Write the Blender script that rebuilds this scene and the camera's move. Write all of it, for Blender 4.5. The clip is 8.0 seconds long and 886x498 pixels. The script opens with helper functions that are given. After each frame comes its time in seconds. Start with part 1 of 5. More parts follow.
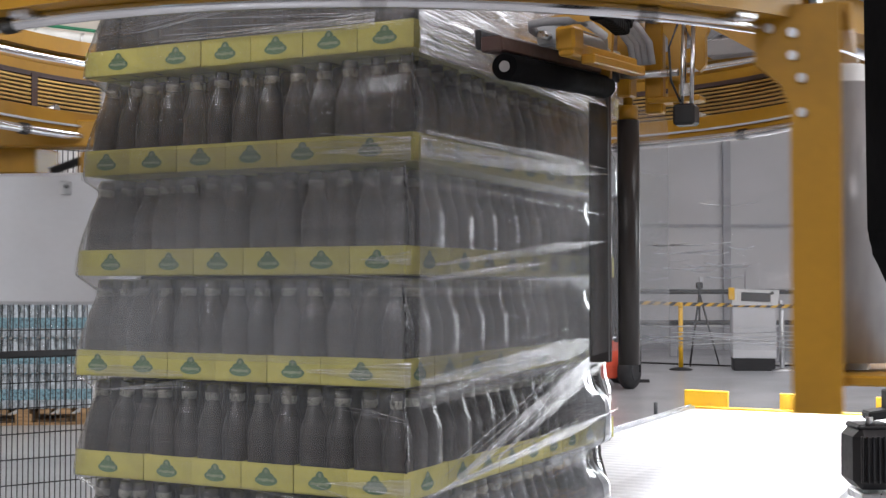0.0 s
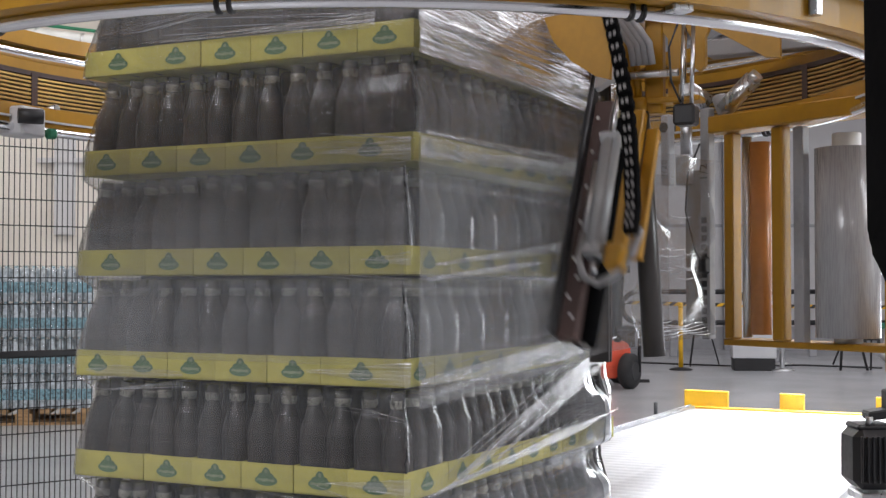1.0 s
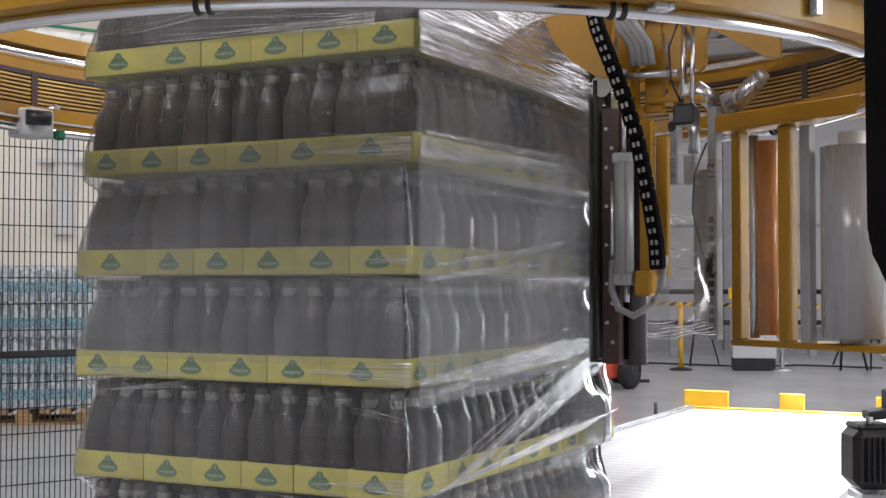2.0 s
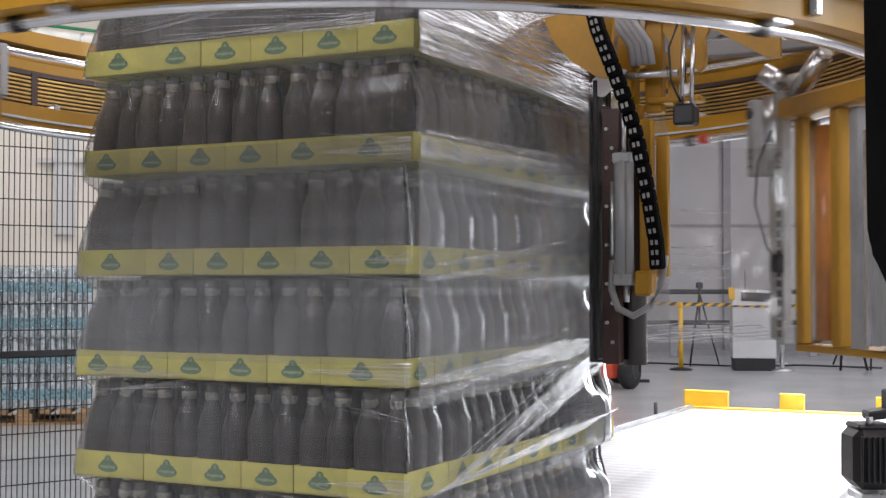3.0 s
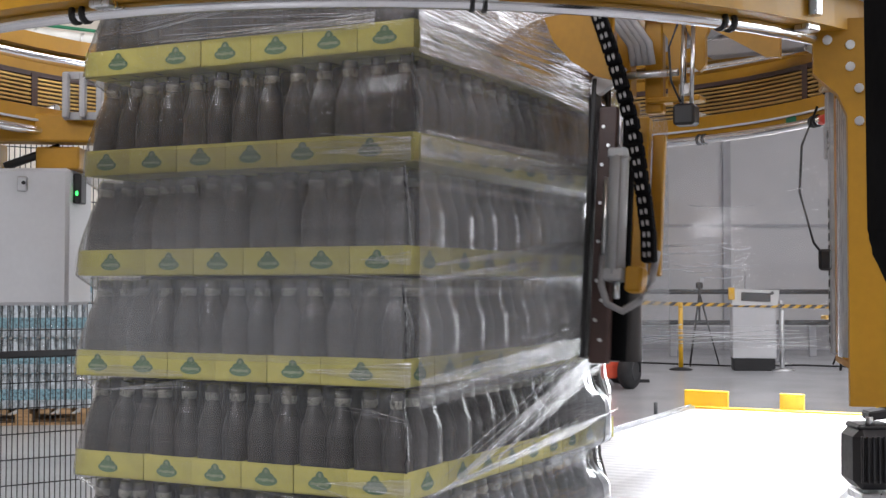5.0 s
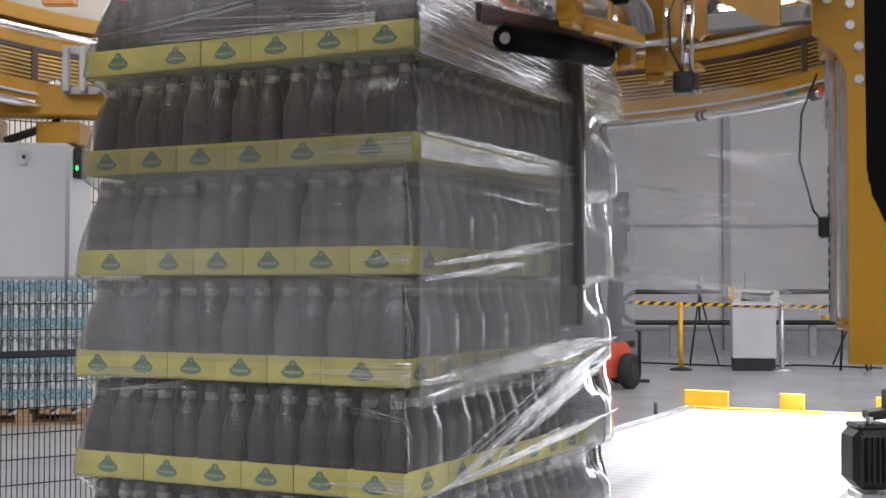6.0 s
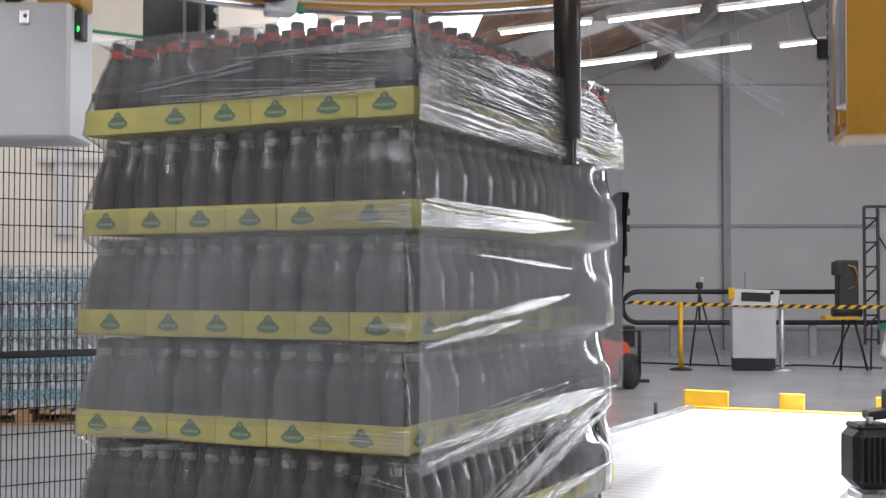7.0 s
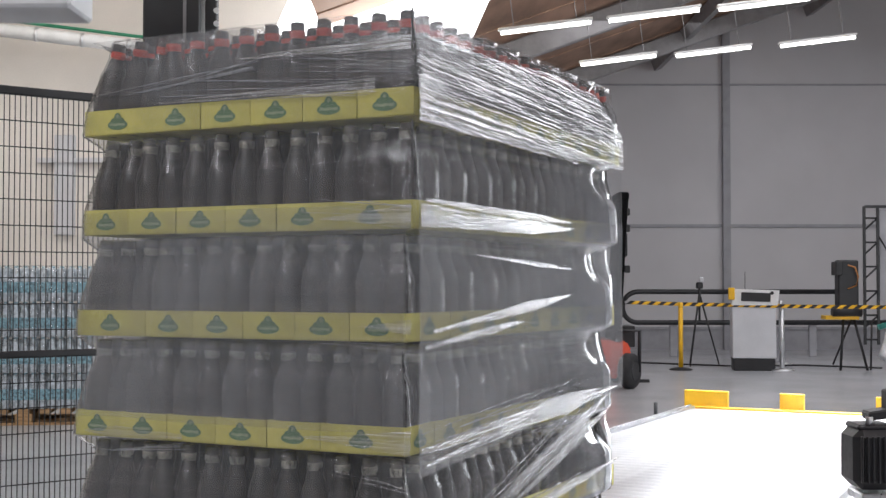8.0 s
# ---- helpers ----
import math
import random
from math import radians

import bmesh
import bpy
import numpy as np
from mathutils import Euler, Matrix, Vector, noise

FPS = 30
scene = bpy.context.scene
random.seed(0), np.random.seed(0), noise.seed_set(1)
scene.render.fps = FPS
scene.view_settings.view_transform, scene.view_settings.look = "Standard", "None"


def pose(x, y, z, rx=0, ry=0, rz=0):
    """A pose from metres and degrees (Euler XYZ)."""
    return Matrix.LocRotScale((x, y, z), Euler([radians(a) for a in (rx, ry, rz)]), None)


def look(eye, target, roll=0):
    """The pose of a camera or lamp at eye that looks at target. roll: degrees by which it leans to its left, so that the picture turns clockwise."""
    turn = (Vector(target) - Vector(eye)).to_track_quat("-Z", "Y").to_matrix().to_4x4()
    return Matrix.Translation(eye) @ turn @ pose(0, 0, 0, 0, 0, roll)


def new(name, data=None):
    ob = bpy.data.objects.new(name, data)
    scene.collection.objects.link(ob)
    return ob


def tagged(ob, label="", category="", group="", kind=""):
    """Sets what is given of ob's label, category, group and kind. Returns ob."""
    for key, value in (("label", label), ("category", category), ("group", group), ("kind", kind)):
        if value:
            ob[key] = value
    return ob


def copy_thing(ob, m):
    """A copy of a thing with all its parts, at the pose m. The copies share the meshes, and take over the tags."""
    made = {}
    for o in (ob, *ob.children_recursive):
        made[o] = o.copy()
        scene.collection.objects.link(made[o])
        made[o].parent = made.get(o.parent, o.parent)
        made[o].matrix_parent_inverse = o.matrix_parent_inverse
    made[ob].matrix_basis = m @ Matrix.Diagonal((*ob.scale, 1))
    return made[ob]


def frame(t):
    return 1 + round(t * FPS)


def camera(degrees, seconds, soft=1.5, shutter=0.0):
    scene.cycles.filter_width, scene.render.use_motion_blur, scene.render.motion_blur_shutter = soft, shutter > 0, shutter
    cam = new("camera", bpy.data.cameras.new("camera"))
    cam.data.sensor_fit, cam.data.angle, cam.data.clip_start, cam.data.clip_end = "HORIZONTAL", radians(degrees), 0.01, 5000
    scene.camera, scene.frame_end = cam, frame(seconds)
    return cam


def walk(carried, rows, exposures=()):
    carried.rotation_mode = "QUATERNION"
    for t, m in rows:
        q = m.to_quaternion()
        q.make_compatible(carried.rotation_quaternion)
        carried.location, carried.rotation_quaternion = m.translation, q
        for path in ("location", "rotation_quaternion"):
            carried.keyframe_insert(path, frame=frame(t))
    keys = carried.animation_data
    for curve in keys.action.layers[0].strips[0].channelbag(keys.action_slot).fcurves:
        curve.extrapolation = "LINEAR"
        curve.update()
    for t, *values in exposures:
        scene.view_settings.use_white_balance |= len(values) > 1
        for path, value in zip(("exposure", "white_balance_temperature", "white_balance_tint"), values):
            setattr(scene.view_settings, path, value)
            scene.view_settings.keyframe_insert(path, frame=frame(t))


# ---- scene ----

# ---------------- camera ----------------
cam = camera(38.33, 8.0, soft=1.4, shutter=0.5)
EYE = pose(0, 0, 1.25, 91.64, 0, 0)
walk(cam, [(0.0, EYE), (8.0, EYE)], exposures=((0.0, 0.1), (0.8, 0.02), (1.5, 0.0), (3.0, 0.14), (4.7, 0.17), (6.5, 0.12), (7.0, 0.0), (7.5, -0.05), (8.0, -0.05)))

# ---------------- world and light ----------------
world = bpy.data.worlds.new("hall_daylight")
scene.world = world
world.use_nodes = True
sky = world.node_tree.nodes.new("ShaderNodeTexSky")
sky.sky_type, sky.sun_disc, sky.sun_elevation, sky.sun_rotation = "NISHITA", False, radians(50), radians(30)
world.node_tree.links.new(sky.outputs[0], world.node_tree.nodes["Background"].inputs[0])
world.node_tree.nodes["Background"].inputs[1].default_value = 0.1


def area_lamp(name, m, sx, sy, watts, colour, spread=180):
    d = bpy.data.lights.new(name, "AREA")
    d.shape, d.size, d.size_y, d.energy, d.color, d.spread = "RECTANGLE", sx, sy, watts, colour, radians(spread)
    ob = new(name, d)
    ob.matrix_world = m
    return ob


NEUTRAL = (0.94, 0.942, 1.0)
DAY = (0.92, 0.965, 1.0)
area_lamp("roof_light_lamp", look((2.0, 7.2, 5.0), (1.7, 6.6, 0.3)), 2.8, 6.0, 560, DAY, 62)
# Unseen daylight fills added on the right, for the load's long side and film.
area_lamp("gate_daylight", look((15.4, 1.5, 3.0), (0.3, 3.2, 1.3)), 6.0, 4.5, 850, DAY)
area_lamp("gate_daylight", look((9.6, 18.6, 2.2), (0.5, 3.6, 1.3)), 3.0, 4.0, 45, DAY, 60)
# Unseen overhead fills added on the camera side to brighten the load.
area_lamp("tube_row_lamp", look((-1.4, -2.6, 4.6), (-0.6, 2.6, 1.0)), 6.0, 1.6, 240, NEUTRAL)
area_lamp("tube_row_lamp", look((-1.8, -0.6, 4.6), (-1.0, 2.6, 0.8)), 6.0, 1.6, 120, NEUTRAL)
# The next two give the light of the visible tube rows.
area_lamp("tube_row_lamp", look((6.0, 18.0, 5.0), (6.0, 19.0, 0)), 9.0, 7.0, 260, NEUTRAL)
area_lamp("tube_row_lamp", look((5.6, 10.3, 5.1), (5.0, 9.6, 0)), 8.0, 1.6, 290, NEUTRAL)
# Unseen fills added over the side bay and round the load.
area_lamp("tube_row_lamp", look((-4.8, 11.0, 4.6), (-4.8, 11.6, 0)), 5.0, 3.0, 82, (1.0, 0.97, 0.93))
area_lamp("tube_row_lamp", look((3.6, 1.6, 4.7), (0.3, 3.1, 1.6)), 1.4, 4.0, 120, NEUTRAL)
area_lamp("tube_row_lamp", look((0.6, 5.4, 4.6), (0.3, 3.4, 1.9)), 4.0, 1.2, 110, NEUTRAL)


# ---------------- materials ----------------
def material(name, colour, rough=0.5, metal=0.0, vary=0.12, scale=6.0, bump=0.0, bump_scale=60.0, stretch=(1, 1, 1), coat=0.0, tint=None, per_piece=0.0):
    """A surface with broad stains and fine grain."""
    m = bpy.data.materials.new(name)
    m.use_nodes = True
    nt = m.node_tree
    b = nt.nodes["Principled BSDF"]
    b.inputs["Roughness"].default_value, b.inputs["Metallic"].default_value = rough, metal
    b.inputs["Coat Weight"].default_value = coat
    co = nt.nodes.new("ShaderNodeTexCoord")
    mp = nt.nodes.new("ShaderNodeMapping")
    mp.inputs["Scale"].default_value = stretch
    nt.links.new(co.outputs["Object"], mp.inputs["Vector"])
    big, fine = nt.nodes.new("ShaderNodeTexNoise"), nt.nodes.new("ShaderNodeTexNoise")
    for n, s, det in ((big, scale, 4), (fine, bump_scale, 5)):
        n.inputs["Scale"].default_value, n.inputs["Detail"].default_value = s, det
        nt.links.new(mp.outputs[0], n.inputs["Vector"])
    ramp = nt.nodes.new("ShaderNodeValToRGB")
    c2 = tint or tuple(c * (1 - 2.2 * vary) for c in colour)
    ramp.color_ramp.elements[0].color, ramp.color_ramp.elements[1].color = (*c2, 1), (*[min(1, c * (1 + vary)) for c in colour], 1)
    ramp.color_ramp.elements[0].position, ramp.color_ramp.elements[1].position = 0.3, 0.62
    mix = nt.nodes.new("ShaderNodeMath")
    mix.operation = "MULTIPLY_ADD"
    nt.links.new(fine.outputs[0], mix.inputs[0])
    mix.inputs[1].default_value = 0.25
    nt.links.new(big.outputs[0], mix.inputs[2])
    off = nt.nodes.new("ShaderNodeMath")
    off.operation = "SUBTRACT"
    nt.links.new(mix.outputs[0], off.inputs[0])
    off.inputs[1].default_value = 0.125
    nt.links.new(off.outputs[0], ramp.inputs[0])
    last = ramp.outputs[0]
    if per_piece:
        info = nt.nodes.new("ShaderNodeObjectInfo")
        rng = nt.nodes.new("ShaderNodeMapRange")
        rng.inputs["To Min"].default_value, rng.inputs["To Max"].default_value = 1 - per_piece, 1 + per_piece
        nt.links.new(info.outputs["Random"], rng.inputs["Value"])
        hsv = nt.nodes.new("ShaderNodeHueSaturation")
        nt.links.new(rng.outputs[0], hsv.inputs["Value"])
        nt.links.new(last, hsv.inputs["Color"])
        last = hsv.outputs[0]
    nt.links.new(last, b.inputs["Base Color"])
    rr = nt.nodes.new("ShaderNodeMapRange")
    rr.inputs["To Min"].default_value, rr.inputs["To Max"].default_value = max(0.02, rough - 0.12), min(1, rough + 0.12)
    nt.links.new(fine.outputs[0], rr.inputs["Value"])
    nt.links.new(rr.outputs[0], b.inputs["Roughness"])
    if bump:
        bp = nt.nodes.new("ShaderNodeBump")
        bp.inputs["Strength"].default_value, bp.inputs["Distance"].default_value = bump, 0.004
        nt.links.new(fine.outputs[0], bp.inputs["Height"])
        nt.links.new(bp.outputs[0], b.inputs["Normal"])
    return m


def film_material(name, haze, gloss, streak, wrinkle, tilt=0.0, grey=0.75, threads=False, pucker=0.1):
    """Clear stretch film: see-through, with milky haze and drawn streaks that shine."""
    m = bpy.data.materials.new(name)
    m.use_nodes = True
    nt = m.node_tree
    for n in list(nt.nodes):
        if n.type == "BSDF_PRINCIPLED":
            nt.nodes.remove(n)
    out = nt.nodes["Material Output"]
    co = nt.nodes.new("ShaderNodeTexCoord")
    mp = nt.nodes.new("ShaderNodeMapping")
    mp.inputs["Rotation"].default_value = (0, radians(tilt), 0)
    mp2 = nt.nodes.new("ShaderNodeMapping")
    mp2.inputs["Scale"].default_value = streak
    nt.links.new(co.outputs["Object"], mp.inputs["Vector"])
    nt.links.new(mp.outputs[0], mp2.inputs["Vector"])
    st, cloud = nt.nodes.new("ShaderNodeTexNoise"), nt.nodes.new("ShaderNodeTexNoise")
    st.inputs["Scale"].default_value, st.inputs["Detail"].default_value = 1.0, (2.5 if threads else 5)
    st.inputs["Roughness"].default_value = 0.65
    cloud.inputs["Scale"].default_value, cloud.inputs["Detail"].default_value = 3.2, 4
    nt.links.new(mp2.outputs[0], st.inputs["Vector"])
    nt.links.new(co.outputs["Object"], cloud.inputs["Vector"])
    soft, puff = nt.nodes.new("ShaderNodeBump"), nt.nodes.new("ShaderNodeTexNoise")
    puff.inputs["Scale"].default_value, puff.inputs["Detail"].default_value, puff.inputs["Distortion"].default_value = 8.0, 2, 0.6
    nt.links.new(co.outputs["Object"], puff.inputs["Vector"])
    nt.links.new(puff.outputs[0], soft.inputs["Height"])
    soft.inputs["Strength"].default_value, soft.inputs["Distance"].default_value = pucker, 0.02
    bp = nt.nodes.new("ShaderNodeBump")
    bp.inputs["Strength"].default_value, bp.inputs["Distance"].default_value = wrinkle, 0.01
    nt.links.new(soft.outputs[0], bp.inputs["Normal"])
    nt.links.new(st.outputs[0], bp.inputs["Height"])
    clear = nt.nodes.new("ShaderNodeBsdfTransparent")
    clear.inputs[0].default_value = (0.93, 0.93, 0.93, 1)
    milk = nt.nodes.new("ShaderNodeBsdfDiffuse")
    milk.inputs[0].default_value = (grey * 0.92, grey * 0.95, grey, 1)
    nt.links.new(bp.outputs[0], milk.inputs["Normal"])
    shine = nt.nodes.new("ShaderNodeBsdfGlossy")
    shine.inputs["Roughness"].default_value = 0.1
    nt.links.new(bp.outputs[0], shine.inputs["Normal"])
    hz = nt.nodes.new("ShaderNodeMapRange")
    hz.inputs["From Min"].default_value, hz.inputs["From Max"].default_value = 0.3, 0.75
    hz.inputs["To Min"].default_value, hz.inputs["To Max"].default_value = haze * 0.45, haze * 1.6
    if threads:
        hz.inputs["From Min"].default_value, hz.inputs["From Max"].default_value = 0.46, 0.7
        hz.inputs["To Min"].default_value = haze * 0.25
    nt.links.new(st.outputs[0] if threads else cloud.outputs[0], hz.inputs["Value"])
    a = nt.nodes.new("ShaderNodeMixShader")
    nt.links.new(hz.outputs[0], a.inputs[0])
    nt.links.new(clear.outputs[0], a.inputs[1])
    back = nt.nodes.new("ShaderNodeBsdfTranslucent")
    back.inputs[0].default_value = (grey * 0.94, grey * 0.96, grey, 1)
    both = nt.nodes.new("ShaderNodeMixShader")
    both.inputs[0].default_value = 0.4
    nt.links.new(milk.outputs[0], both.inputs[1])
    nt.links.new(back.outputs[0], both.inputs[2])
    nt.links.new(both.outputs[0], a.inputs[2])
    gl = nt.nodes.new("ShaderNodeMapRange")
    gl.inputs["From Min"].default_value, gl.inputs["From Max"].default_value = 0.42, 0.72
    gl.inputs["To Min"].default_value, gl.inputs["To Max"].default_value = gloss * (0.12 if threads else 0.35), gloss * 2.0
    nt.links.new(st.outputs[0], gl.inputs["Value"])
    rim = nt.nodes.new("ShaderNodeLayerWeight")
    rim.inputs["Blend"].default_value = 0.5
    nt.links.new(bp.outputs[0], rim.inputs["Normal"])
    graze = nt.nodes.new("ShaderNodeMath")
    graze.operation = "POWER"
    nt.links.new(rim.outputs["Facing"], graze.inputs[0])
    graze.inputs[1].default_value = 4.0
    sheen = nt.nodes.new("ShaderNodeMath")
    sheen.operation, sheen.use_clamp = "MULTIPLY_ADD", True
    nt.links.new(graze.outputs[0], sheen.inputs[0])
    sheen.inputs[1].default_value = 0.7
    nt.links.new(gl.outputs[0], sheen.inputs[2])
    f = nt.nodes.new("ShaderNodeMixShader")
    nt.links.new(sheen.outputs[0], f.inputs[0])
    nt.links.new(a.outputs[0], f.inputs[1])
    nt.links.new(shine.outputs[0], f.inputs[2])
    nt.links.new(f.outputs[0], out.inputs[0])
    return m


def glow(name, colour, strength):
    m = bpy.data.materials.new(name)
    m.use_nodes = True
    b = m.node_tree.nodes["Principled BSDF"]
    b.inputs["Base Color"].default_value = (*colour, 1)
    b.inputs["Emission Color"].default_value = (*colour, 1)
    b.inputs["Emission Strength"].default_value = strength
    return m


YELLOW = material("machine_yellow_paint", (0.43, 0.215, 0.007), 0.46, vary=0.1, scale=3, bump=0.05, coat=0.05)
SAFETY = material("signal_yellow_paint", (0.85, 0.48, 0.02), 0.4, vary=0.08)
BLACK = material("black_paint", (0.018, 0.018, 0.02), 0.45, vary=0.15)
DARK = material("soot_black_plastic", (0.004, 0.004, 0.0045), 0.9, vary=0.2)
DARK.node_tree.nodes["Principled BSDF"].inputs["Specular IOR Level"].default_value = 0.08
MATTE = material("matte_anodised_tube", (0.4, 0.41, 0.42), 0.48, 0.25, vary=0.05)
RUBBER = material("black_rubber", (0.022, 0.022, 0.024), 0.75, vary=0.2, bump=0.2)
BROWN = material("dark_brown_plate", (0.06, 0.032, 0.028), 0.45, vary=0.15)
STEEL = material("brushed_steel", (0.62, 0.63, 0.65), 0.3, 1.0, vary=0.08, bump_scale=120, stretch=(1, 1, 0.1))
CHROME = material("polished_chrome", (0.8, 0.81, 0.83), 0.16, 1.0, vary=0.02)
ALU = material("aluminium", (0.72, 0.73, 0.74), 0.34, 1.0, vary=0.06)
ZINC = material("zinc_roller", (0.66, 0.67, 0.7), 0.4, 0.5, vary=0.06)
COPPER = material("brass_conductor", (0.5, 0.34, 0.12), 0.55, 0.75, vary=0.12)
GREYBOX = material("light_grey_paint", (0.62, 0.63, 0.65), 0.45, vary=0.04, scale=2)
WHITE = material("white_paint", (0.74, 0.74, 0.73), 0.5, vary=0.05)
GREEN = material("green_paint", (0.02, 0.2, 0.1), 0.5)
TRAYM = material("yellow_tray_cardboard", (0.51, 0.465, 0.12), 0.7, vary=0.1, scale=12, bump=0.1, per_piece=0.06)
LOGO = material("green_print", (0.11, 0.19, 0.1), 0.6, vary=0.1)
LOGO2 = material("pale_print", (0.27, 0.32, 0.2), 0.6, vary=0.1)
BOTTLE = material("dark_bottle", (0.014, 0.0105, 0.009), 0.36, vary=0.3, scale=9, per_piece=0.35)
LABELM = material("brown_bottle_label", (0.024, 0.017, 0.014), 0.5, vary=0.3, scale=14, per_piece=0.3)
CAP = material("dark_cap", (0.03, 0.027, 0.027), 0.45, vary=0.2, per_piece=0.3)
# Lower bottles' caps and collars are paler: glints of light put into their colour.
GLINT_CAP = material("pale_cap", (0.10, 0.095, 0.09), 0.25, vary=0.25, per_piece=0.5, coat=0.6)
GLINT_COLLAR = material("silver_neck_foil", (0.30, 0.29, 0.25), 0.3, 0.6, vary=0.2, scale=60, per_piece=0.3)
REDM = material("red_neck_ring", (0.62, 0.06, 0.035), 0.45, vary=0.1)
WOOD = material("pallet_wood", (0.42, 0.26, 0.13), 0.75, vary=0.2, scale=5, bump=0.2, stretch=(1, 6, 6))
FLOORM = material("grey_epoxy_floor", (0.47, 0.48, 0.5), 0.22, vary=0.06, scale=0.9, bump=0.02)
WALLM = material("pale_grey_wall_panel", (0.6, 0.59, 0.6), 0.6, vary=0.03, scale=0.6, bump=0.03)
WALLB = material("off_white_plaster", (0.74, 0.69, 0.63), 0.75, vary=0.05, scale=0.8, bump=0.05)
WALLG = material("grey_wall_strip", (0.36, 0.36, 0.38), 0.6, vary=0.05)
ROOFW = material("brown_roof_deck", (0.36, 0.22, 0.15), 0.7, vary=0.2, scale=2, stretch=(1, 0.3, 1), per_piece=0.25)
BEAMM = material("grey_steel_beam", (0.27, 0.26, 0.26), 0.55, vary=0.08)
REDP = material("forklift_red_paint", (0.72, 0.09, 0.04), 0.4, vary=0.08, coat=0.3)
ORANGE = material("orange_rubber_roller", (0.5, 0.2, 0.05), 0.4, vary=0.1, coat=0.3)
TEAL = material("teal_plastic", (0.05, 0.32, 0.27), 0.45)
BLUELAB = material("blue_water_label", (0.22, 0.42, 0.5), 0.4, vary=0.35, scale=40)
WATER = material("pale_water_bottles", (0.6, 0.67, 0.72), 0.25, vary=0.22, scale=26, bump=0.6, bump_scale=40, coat=0.5)
HOSE = material("grey_hose", (0.34, 0.34, 0.35), 0.5)
TUBE = glow("fluorescent_tube", (1.0, 0.98, 0.95), 5.0)
SKYPANEL = glow("translucent_roof_light", (0.97, 0.99, 1.0), 6.0)
LED = glow("green_led", (0.05, 1.0, 0.15), 2.5)
FILM = film_material("wrapped_stretch_film", 0.105, 0.05, (1.2, 1.2, 42), 0.3)
FILM_TIGHT = film_material("drawn_stretch_film", 0.12, 0.03, (1.5, 1.5, 30), 0.12, pucker=0.03)
FILM_LAP = film_material("doubled_web_film", 0.16, 0.03, (1.5, 1.5, 30), 0.12, grey=0.8, pucker=0.03)
FILM_WHITE_WRINKLE = film_material("wrinkled_stretch_film", 0.9, 0.8, (0.9, 0.9, 150), 0.55, tilt=-2, grey=0.97, threads=True)
FILM_LOOSE = film_material("loose_stretch_film", 0.15, 0.05, (2.0, 2.0, 24), 0.5, tilt=12)
FILM_PACK = film_material("pack_shrink_film", 0.075, 0.03, (14, 14, 3), 0.3, grey=0.6)
FILM_MILKY = film_material("milky_pack_film", 0.2, 0.03, (14, 14, 3), 0.3, grey=0.85)
FILM_BAND = film_material("banded_stretch_film", 0.42, 0.34, (0.9, 0.9, 120), 0.7, tilt=-2, grey=0.9, threads=True)
FILM_ROPE = film_material("gathered_stretch_film", 0.42, 0.42, (1.2, 1.2, 210), 0.7, grey=0.95, threads=True)
FILM_SHEEN = film_material("streaked_stretch_film", 0.14, 0.35, (0.9, 0.9, 170), 0.6, grey=0.95, threads=True)
FILM_EDGE = film_material("edge_stretch_film", 0.10, 0.06, (1.5, 1.5, 20), 0.3, grey=0.95)
FILM_BRIGHT = film_material("doubled_stretch_film", 0.7, 0.35, (2.5, 2.5, 16), 0.3, grey=0.98)
ROLLERM = material("worn_dark_roller", (0.045, 0.04, 0.038), 0.35, vary=0.25, scale=5, stretch=(1, 1, 0.2))
FILM_OVER = film_material("overlapping_stretch_film", 0.13, 0.04, (1.5, 1.5, 34), 0.25)
FILM_ROLL = material("film_roll", (0.36, 0.36, 0.37), 0.28, vary=0.025, scale=9, stretch=(6, 6, 0.3), coat=0.5)


# ---------------- mesh helpers ----------------
def part(name, bm, mat, parent=None, label=""):
    me = bpy.data.meshes.new(name)
    bm.normal_update()
    bm.to_mesh(me)
    bm.free()
    for m in (mat if isinstance(mat, (list, tuple)) else [mat]):
        me.materials.append(m)
    ob = new(name, me)
    if parent:
        ob.parent = parent
    if label:
        ob["label"] = label
    return ob


def again(ob, m, parent):
    """Another piece on the same mesh."""
    o = new(ob.name.split(".")[0], ob.data)
    o.parent = parent
    o.matrix_basis = m
    return o


def thing(name, m, label, category, group="", kind=""):
    ob = new(name)
    ob.empty_display_size = 0.1
    ob.matrix_world = m
    return tagged(ob, label, category, group, kind)


def box(bm, centre, size, turn=None, bevel=0.0, mat=0):
    m = Matrix.Translation(centre) @ (turn or Matrix()) @ Matrix.Diagonal((*size, 1))
    vs = bmesh.ops.create_cube(bm, size=1.0, matrix=m)["verts"]
    fs = {f for v in vs for f in v.link_faces}
    for f in fs:
        f.material_index = mat
    if bevel:
        es = list({e for f in fs for e in f.edges})
        r = bmesh.ops.bevel(bm, geom=es, offset=bevel, segments=1, affect="EDGES", clamp_overlap=True)
        for f in r["faces"]:
            f.material_index = mat
    return bm


def rod(bm, p0, p1, r, seg=16, r2=None, mat=0, smooth=True):
    p0, p1 = Vector(p0), Vector(p1)
    d = p1 - p0
    m = Matrix.Translation((p0 + p1) / 2) @ d.to_track_quat("Z", "Y").to_matrix().to_4x4()
    vs = bmesh.ops.create_cone(bm, cap_ends=True, segments=seg, radius1=r, radius2=r if r2 is None else r2, depth=d.length, matrix=m)["verts"]
    for f in {f for v in vs for f in v.link_faces}:
        f.material_index = mat
        f.smooth = smooth and len(f.verts) == 4
    return bm


